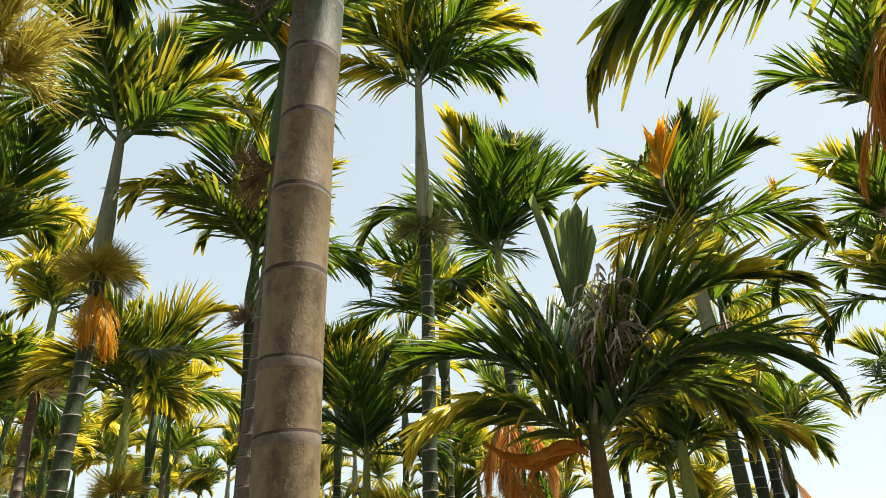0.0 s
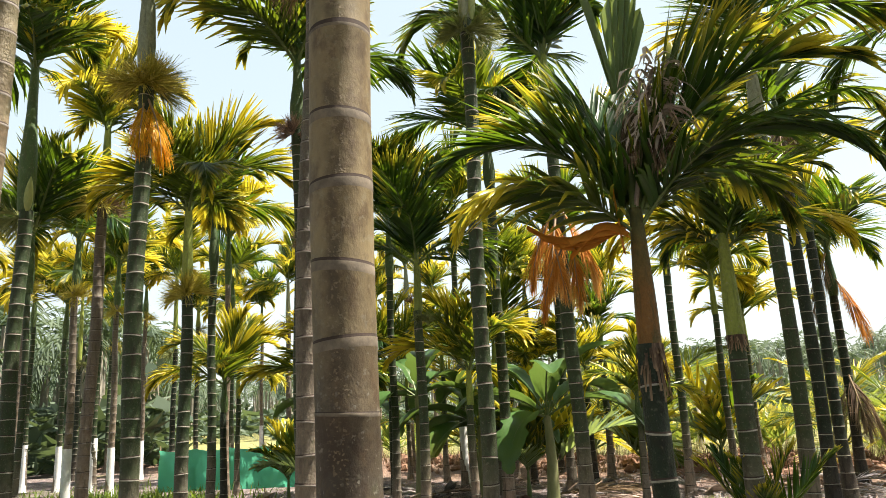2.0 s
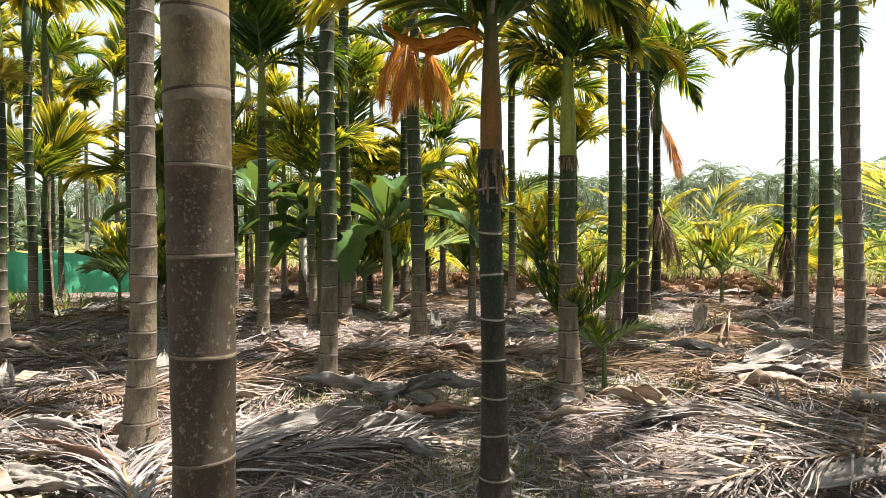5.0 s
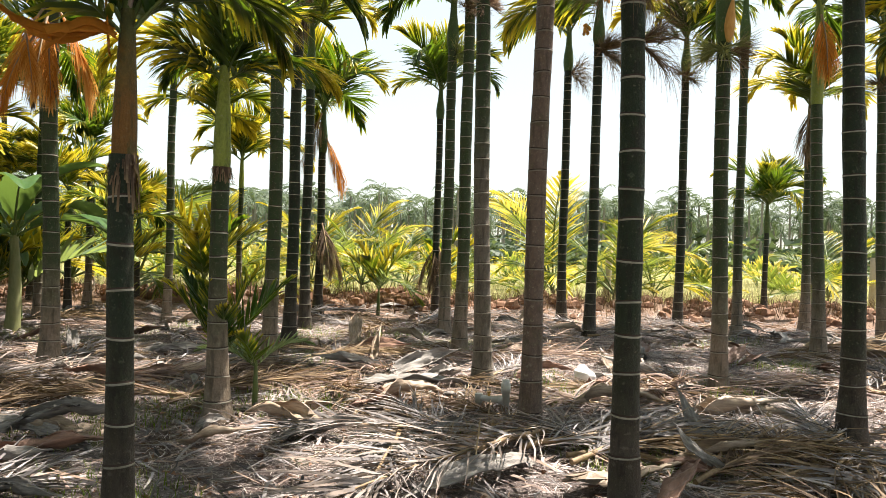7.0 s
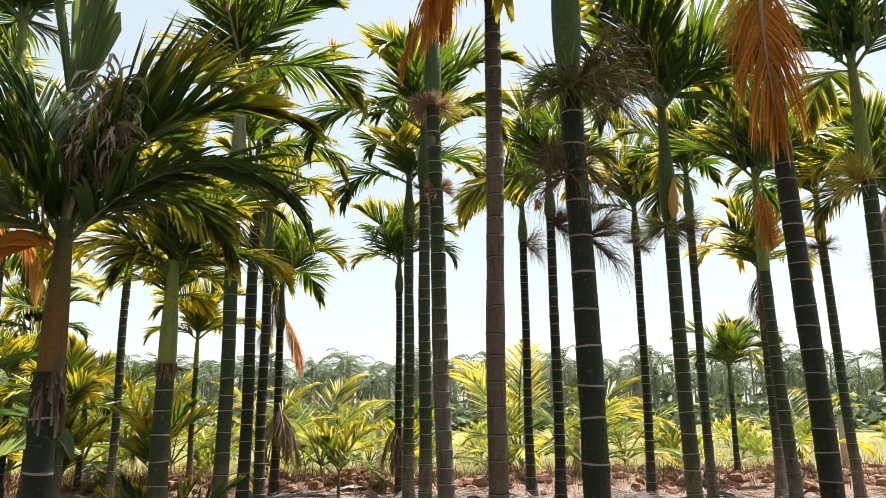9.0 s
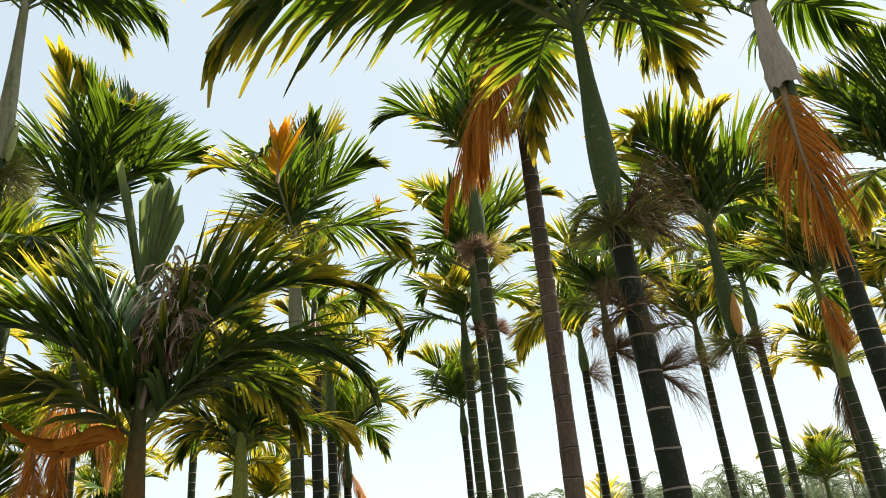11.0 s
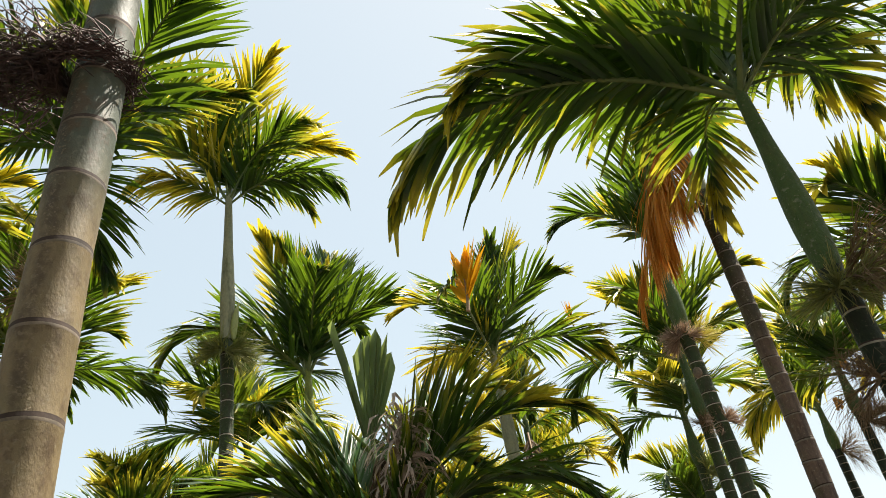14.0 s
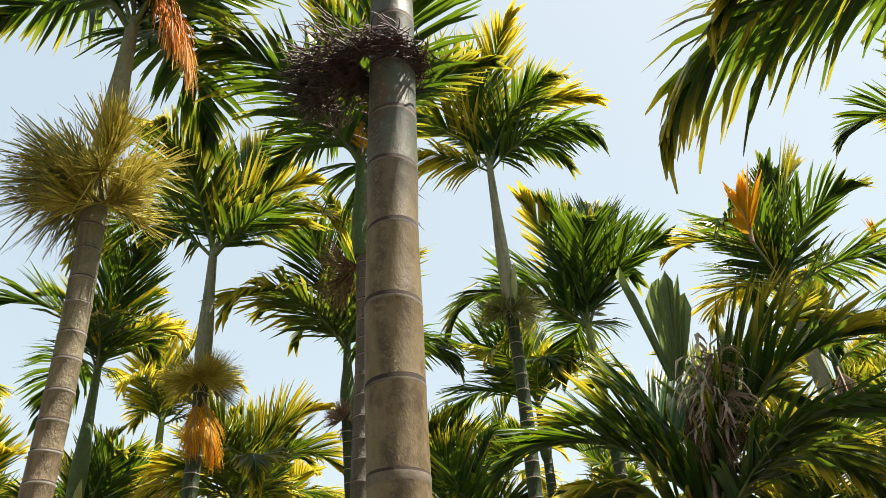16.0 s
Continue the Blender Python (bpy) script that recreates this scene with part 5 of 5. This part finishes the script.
# ---- seedlings, bananas, young coconut palms ----
SEEDLING = [frond_mesh("seedling_frond", 600 + k, 10 + 9 * k, 34 + 6 * k, 1.0, 17, 0.46, 0.050, 0.5, 0.06, leaf_mat=(M_LEAF_SUNLIT, M_LEAF, M_LEAF_SUNLIT, M_LEAF_SUNLIT, M_LEAF_SPEAR)[k], thick=0.009) for k in range(5)]
SEEDLING_DARK = [frond_mesh("seedling_frond", 610 + k, 12 + 9 * k, 20, 0.95, 24, 0.36, 0.030, 0.55, 0.02, leaf_mat=M_LEAF, thick=0.009) for k in range(4)]
FIELD = [frond_mesh("field_frond", 640 + k, 8 + 13 * k, 55, 1.0, 13, 0.40, 0.055, 0.45, 0.08, leaf_mat=M_LEAF_FIELD, thick=0.008) for k in range(5)]
COCO = [frond_mesh("coconut_frond", 660 + k, 12 + 15 * k, 70, 2.6, 40, 0.75, 0.030, 0.15, 0.10, leaf_mat=M_LEAF_SUNLIT if k % 3 == 0 else M_LEAF_FIELD, thick=0.022, stalk=0.2) for k in range(5)]


def sprout(name, x, y, pool, count, scale, seed, label, category, group="", stem=0.12):
    """A stemless young palm: a short stub with fronds fanning out."""
    rng = random.Random(seed)
    plant = thing(name, pose(x, y, ground_z(x, y) - 0.02), label, category, group)
    b = Build()
    b.tube([Vector((0, 0, -0.03)), Vector((0, 0, stem * 0.5)), Vector((0, 0, stem + 0.05))], [0.030 * scale + 0.012, 0.026 * scale + 0.01, 0.012], 8)
    part("stem", b.mesh("stem", (M_RACHIS,)), plant)
    az = rng.uniform(0, 360)
    for k in range(count):
        az += 137.5 + rng.uniform(-20, 20)
        me = pool[min(len(pool) - 1, int(len(pool) * k / count))]
        frond_part("frond", me, plant, "", Matrix.Translation((0, 0, stem)) @ pose(0, 0, 0, rng.uniform(-8, 8), rng.uniform(-8, 8), az) @ Matrix.Scale(scale * rng.uniform(0.8, 1.15), 4))
    return plant


sprout("areca_seedling", 1.66, 5.42, SEEDLING_DARK, 7, 0.72, 21, "green areca seedling sprouting beside a trunk", "seedling", "areca seedlings", 0.45)
sprout("areca_seedling", 1.97, 5.55, SEEDLING[3:], 4, 0.46, 22, "pale yellow-green areca seedling beside a trunk", "seedling", "areca seedlings", 0.34)
for k, (x, y) in enumerate(((-2.4, 9.9), (0.3, 11.6), (2.3, 13.4), (-3.4, 11.8), (-0.3, 14.4), (8.4, 12.9), (6.6, 12.2))):
    sprout("areca_seedling", x, y, SEEDLING, 7, 0.9 + 0.1 * (k % 3), 200 + k, "green areca seedling growing between the trunks", "seedling", "areca seedlings", 0.5)
for k, (x, y, s) in enumerate(((7.57, 15.6, 0.45), (11.9, 13.3, 1.25), (12.9, 12.3, 1.05), (14.6, 12.6, 0.85), (16.5, 9.2, 0.8), (5.0, 16.8, 0.9), (6.6, 15.4, 0.8), (3.4, 17.8, 1.25), (10.4, 14.9, 0.6), (2.2, 19.0, 1.2), (9.2, 15.6, 0.75), (7.4, 14.5, 1.0), (-0.6, 17.5, 1.3))):
    sprout("coconut_palm", x, y, COCO, 8, s, 230 + k, "young coconut palm with sunlit yellow-green fronds at the garden's edge", "palm tree", "young coconut palms", 0.3)


def understorey():
    """Young palms between the stems, deep in the garden."""
    rng = random.Random(91)
    for k in range(3):
        a, d = radians(rng.uniform(2, 20)), rng.uniform(11, 20)
        if d * (math.sin(a) * EDGE.x + math.cos(a) * EDGE.y) > EDGE_AT + 3:
            continue
        sprout("areca_seedling", d * math.sin(a), d * math.cos(a), SEEDLING, 7, rng.uniform(1.0, 1.7), 400 + k, "bushy young areca palm growing between the trunks", "seedling", "areca seedlings", 0.5)


understorey()


def field_rows():
    rng = random.Random(44)
    along = Vector((EDGE.y, -EDGE.x))
    n = 0
    for i in range(9):
        for j in range(-9, 10):
            p = EDGE * (EDGE_AT + 2.2 + 2.3 * i + rng.uniform(-0.5, 0.5)) + along * (j * (2.2 + 0.22 * i) + rng.uniform(-0.6, 0.6))
            if rng.random() < (0.15 if i < 3 else 0.4) or p.x < -14:
                continue
            n += 1
            sprout("young_palm", p.x, p.y, FIELD, 6, rng.uniform(0.75, 1.2), 300 + n, "small yellow-green palm planted in the open field", "young palm", "young palms of the field", 0.15)


field_rows()


def banana(x, y, seed, height=1.6):
    rng = random.Random(seed)
    plant = thing("banana_plant", pose(x, y, ground_z(x, y) - 0.03), "banana plant with broad torn green leaves", "banana plant", "banana plants")
    b = Build()
    b.tube([Vector((0.03 * math.sin(3 * s), 0, height * s)) for s in (0, 0.25, 0.5, 0.75, 1)], [0.11, 0.09, 0.08, 0.065, 0.05], 10)
    part("stem", b.mesh("stem", (M_BANANA_STEM,)), plant)
    for k in range(8):
        b = Build()
        tilt, bend, ln, w = 14 + 9 * k, 92 + rng.uniform(-15, 30), rng.uniform(1.3, 1.9), rng.uniform(0.42, 0.62)
        p, rows, mid, uvs, n = Vector((0, 0, 0)), [], [], [], 22
        for i in range(n + 1):
            s = i / n
            a = radians(tilt + bend * s ** 1.3)
            t = Vector((math.sin(a), 0, math.cos(a)))
            up = Vector((-math.cos(a), 0, math.sin(a)))
            h = 0.5 * w * (0.04 if s < 0.16 else math.sin(math.pi * min(1, (s - 0.16) / 0.84 * 0.94 + 0.05)) ** 0.55)
            tear = 1 - (0.35 * rng.random() if rng.random() < 0.35 else 0)
            rows.append((p + Vector((0, -h * tear, 0)) + up * h * 0.35, p + Vector((0, -h * 0.5, 0)) + up * h * 0.28, p, p + Vector((0, h * 0.5, 0)) + up * h * 0.28, p + Vector((0, h * tear, 0)) + up * h * 0.35))
            uvs.append((s, s))
            mid.append(p - up * 0.006)
            p = p + t * ln / n
        b.grid(rows, 0, uvs=uvs)
        b.tube(mid, [0.016 * (1 - 0.85 * i / n) + 0.002 for i in range(n + 1)], 5, 1)
        part("leaf", b.mesh("banana_leaf", (M_BANANA, M_RACHIS)), plant, "", Matrix.Translation((0, 0, height - 0.03)) @ pose(0, 0, 0, 0, 0, 137.5 * k + rng.uniform(-20, 20)))


banana(-1.35, 11.9, 61, 1.7)
banana(0.60, 11.0, 66, 1.35)
banana(-0.4, 12.1, 63, 1.2)
banana(-3.0, 14.0, 64, 1.5)


# ---- what nobody could count ----
def strips(name, count, spot, length, width, mat, label, category, seed, rise=0.03, stand=0.15):
    """Thin blades strewn or standing, each a bent strip; spot(rng) gives the place of each."""
    rng, b = random.Random(seed), Build()
    for _ in range(count):
        at = spot(rng)
        if at is None:
            continue
        x, y = at
        z = ground_z(x, y)
        a = rng.uniform(0, 6.283)
        e = Vector((math.cos(a), math.sin(a), rng.uniform(0, stand) if stand < 0.5 else rng.uniform(0.8, 3.0))).normalized()
        ln, w = rng.uniform(*length), rng.uniform(*width)
        side = Vector((-math.sin(a), math.cos(a), rng.uniform(-0.5, 0.5))).normalized() * w
        p, row = Vector((x, y, z + rng.uniform(0.0, rise))), []
        for i in range(3):
            row.append((p - side * (1, 0.9, 0.25)[i], p + side * (1, 0.9, 0.25)[i]))
            p = p + e * ln / 2
            e = (e + Vector((rng.uniform(-0.5, 0.5), rng.uniform(-0.5, 0.5), rng.uniform(-0.35, 0.1)))).normalized()
            p.z = max(p.z, z + 0.003)
        b.grid(row, 0, uvs=[(i / 2, 0.5) for i in range(3)])
    ob = new(name, b.mesh(name, (mat,), False))
    tagged(ob, label, category, kind="stuff")


def fan(near, far, power, lo=-50, hi=84, limit=EDGE_AT - 0.3):
    def spot(rng):
        a, d = radians(rng.uniform(lo, hi)), near + (far - near) * rng.random() ** power
        x, y = d * math.sin(a), d * math.cos(a)
        return (x, y) if x * EDGE.x + y * EDGE.y < limit else None
    return spot


def patch(rng):
    """Grassy patches of the garden floor."""
    for _ in range(12):
        x, y = fan(2.6, 12, 0.8)(rng) or (0, 0)
        if noise.noise((x * 0.8, y * 0.8, 9.0)) > 0.22 and (x or y):
            return x, y
    return None


def field_spot(rng):
    d, s = EDGE_AT + 0.5 + 16 * rng.random() ** 1.4, rng.uniform(-24, 24)
    return EDGE.x * d + EDGE.y * s, EDGE.y * d - EDGE.x * s


def weed_spot(rng):
    return rng.gauss(-7.6, 1.3), rng.gauss(11.6, 1.6)


strips("straw_litter", 95000, fan(2.4, 12.5, 0.8), (0.04, 0.20), (0.0012, 0.0030), M_STRAW, "dry straw-coloured grass and leaf shreds over the soil", "straw", 51)
strips("leaf_litter", 11000, fan(2.6, 15.5, 0.8), (0.12, 0.45), (0.004, 0.011), M_LITTER, "grey dry leaflets scattered over the ground", "leaf litter", 52, 0.05, 0.25)
strips("tan_leaf_litter", 6000, fan(2.6, 15.5, 0.8), (0.12, 0.42), (0.005, 0.014), M_LITTER_TAN, "tan dry leaflets scattered over the ground", "leaf litter", 53, 0.05, 0.25)
strips("grass", 9000, patch, (0.05, 0.16), (0.0015, 0.0035), M_GRASS, "short green grass in patches between the palms", "grass", 54, 0.0, 1.0)
strips("field_grass", 26000, field_spot, (0.15, 0.42), (0.004, 0.010), M_GRASS_Y, "yellow-green grass of the open field", "grass", 55, 0.0, 1.0)
strips("weeds", 9000, weed_spot, (0.10, 0.38), (0.006, 0.016), M_GRASS, "low green weeds under the palms", "weeds", 56, 0.0, 1.0)


def bank_spot(rng):
    d, s = EDGE_AT + rng.gauss(-0.2, 0.7), rng.uniform(-15, 17)
    return EDGE.x * d + EDGE.y * s, EDGE.y * d - EDGE.x * s


strips("dry_scrub", 7000, bank_spot, (0.10, 0.45), (0.003, 0.010), M_LEAF_BROWN, "dry brown scrub and roots along the earth bank", "scrub", 59, 0.0, 1.0)


def clods():
    rng, b = random.Random(57), Build()
    for _ in range(900):
        d, s = EDGE_AT + rng.gauss(-0.3, 0.8), rng.uniform(-14, 16)
        x, y = EDGE.x * d + EDGE.y * s, EDGE.y * d - EDGE.x * s
        r, ph = rng.uniform(0.04, 0.17), rng.uniform(0, 9)
        rows = []
        for i in range(5):
            q = math.pi * i / 4
            rows.append([(x + r * math.sin(q) * math.cos(a) * (1 + 0.3 * math.sin(2 * a + ph)), y + r * math.sin(q) * math.sin(a) * (1 + 0.3 * math.cos(3 * a + ph)),
                          ground_z(x, y) + r * 0.25 + 0.75 * r * math.cos(q) * (1 + 0.2 * math.sin(a + ph))) for a in (2 * math.pi * j / 7 for j in range(7))])
        b.grid(rows, 0, True)
    tagged(new("earth_clods", b.mesh("earth_clods", (M_CLOD,), False)), "clods of dug red earth along the bank", "earth", kind="stuff")


clods()


def crumbs():
    rng, b = random.Random(60), Build()
    spot = fan(2.5, 9, 0.75)
    for _ in range(6000):
        at = spot(rng)
        if at is None:
            continue
        x, y = at
        z, r = ground_z(x, y), rng.uniform(0.006, 0.024)
        q = [Vector((x, y, z - 0.004)) + Vector((rng.gauss(0, 1), rng.gauss(0, 1), abs(rng.gauss(0.3, 0.7)))) * r for _ in range(4)]
        for i, j, k in ((0, 1, 2), (0, 2, 3), (0, 3, 1), (1, 3, 2)):
            b.tri(q[i], q[j], q[k])
    tagged(new("soil_crumbs", b.mesh("soil_crumbs", (M_CLOD,), False)), "crumbs of dark soil and bark among the straw", "soil", kind="stuff")


crumbs()


def far_woods():
    """Palm groves beyond the field: slim trunks with ragged feathery crowns."""
    rng, b = random.Random(58), Build()
    for k in range(2100):
        a, d = radians(rng.uniform(-62, 105)), rng.uniform(64, 135)
        if k >= 1850:
            a, d = radians(rng.uniform(-62, -24)), rng.uniform(30, 62)
        x, y, h = d * math.sin(a), d * math.cos(a), rng.uniform(3.6, 6.2)
        b.tube([Vector((x, y, -0.2)), Vector((x + rng.uniform(-0.2, 0.2), y, h))], [0.13, 0.09], 5, 1, False)
        top = Vector((x, y, h))
        for k in range(11):
            az, el, p, ln = rng.uniform(0, 6.283), rng.uniform(-0.2, 1.35), top.copy(), rng.uniform(1.6, 2.5)
            for i in range(6):
                t = Vector((math.cos(az) * math.cos(el), math.sin(az) * math.cos(el), math.sin(el)))
                side = Vector((-math.sin(az), math.cos(az), 0))
                q = p + t * ln / 6
                for s in (1, -1):
                    b.tri(p, p.lerp(q, 0.62), p + t * ln / 6 * 2.0 + side * s * 0.42 * math.sin(0.5 + i * 0.42) + Vector((0, 0, -0.28 + rng.uniform(-0.1, 0.1))), 0, (i / 6, 0.5))
                p = q
                el -= 0.30
    tagged(new("far_palm_grove", b.mesh("far_palm_grove", (M_FAR_HAZED, M_FAR_TRUNK), False)), "hazy line of palm groves beyond the field", "palm grove", kind="stuff")
    b = Build()
    for k in range(10000):
        a, d = radians(rng.uniform(-62, 105)), rng.uniform(52, 115)
        if k >= 8000:
            a, d = radians(rng.uniform(-62, -24)), rng.uniform(27, 60)
        p = Vector((d * math.sin(a), d * math.cos(a), abs(rng.gauss(0.8, 0.9))))
        for i in range(5):
            e = Vector((rng.gauss(0, 1), rng.gauss(0, 1), rng.gauss(0.4, 0.6)))
            side = Vector((rng.gauss(0, 0.3), rng.gauss(0, 0.3), 0.1))
            b.tri(p - side, p + side, p + e * 0.5, 0, (0.4, 0.4))
    tagged(new("far_undergrowth", b.mesh("far_undergrowth", (M_FAR_HAZED,), False)), "undergrowth at the foot of the far palm groves", "bushes", kind="stuff")


far_woods()
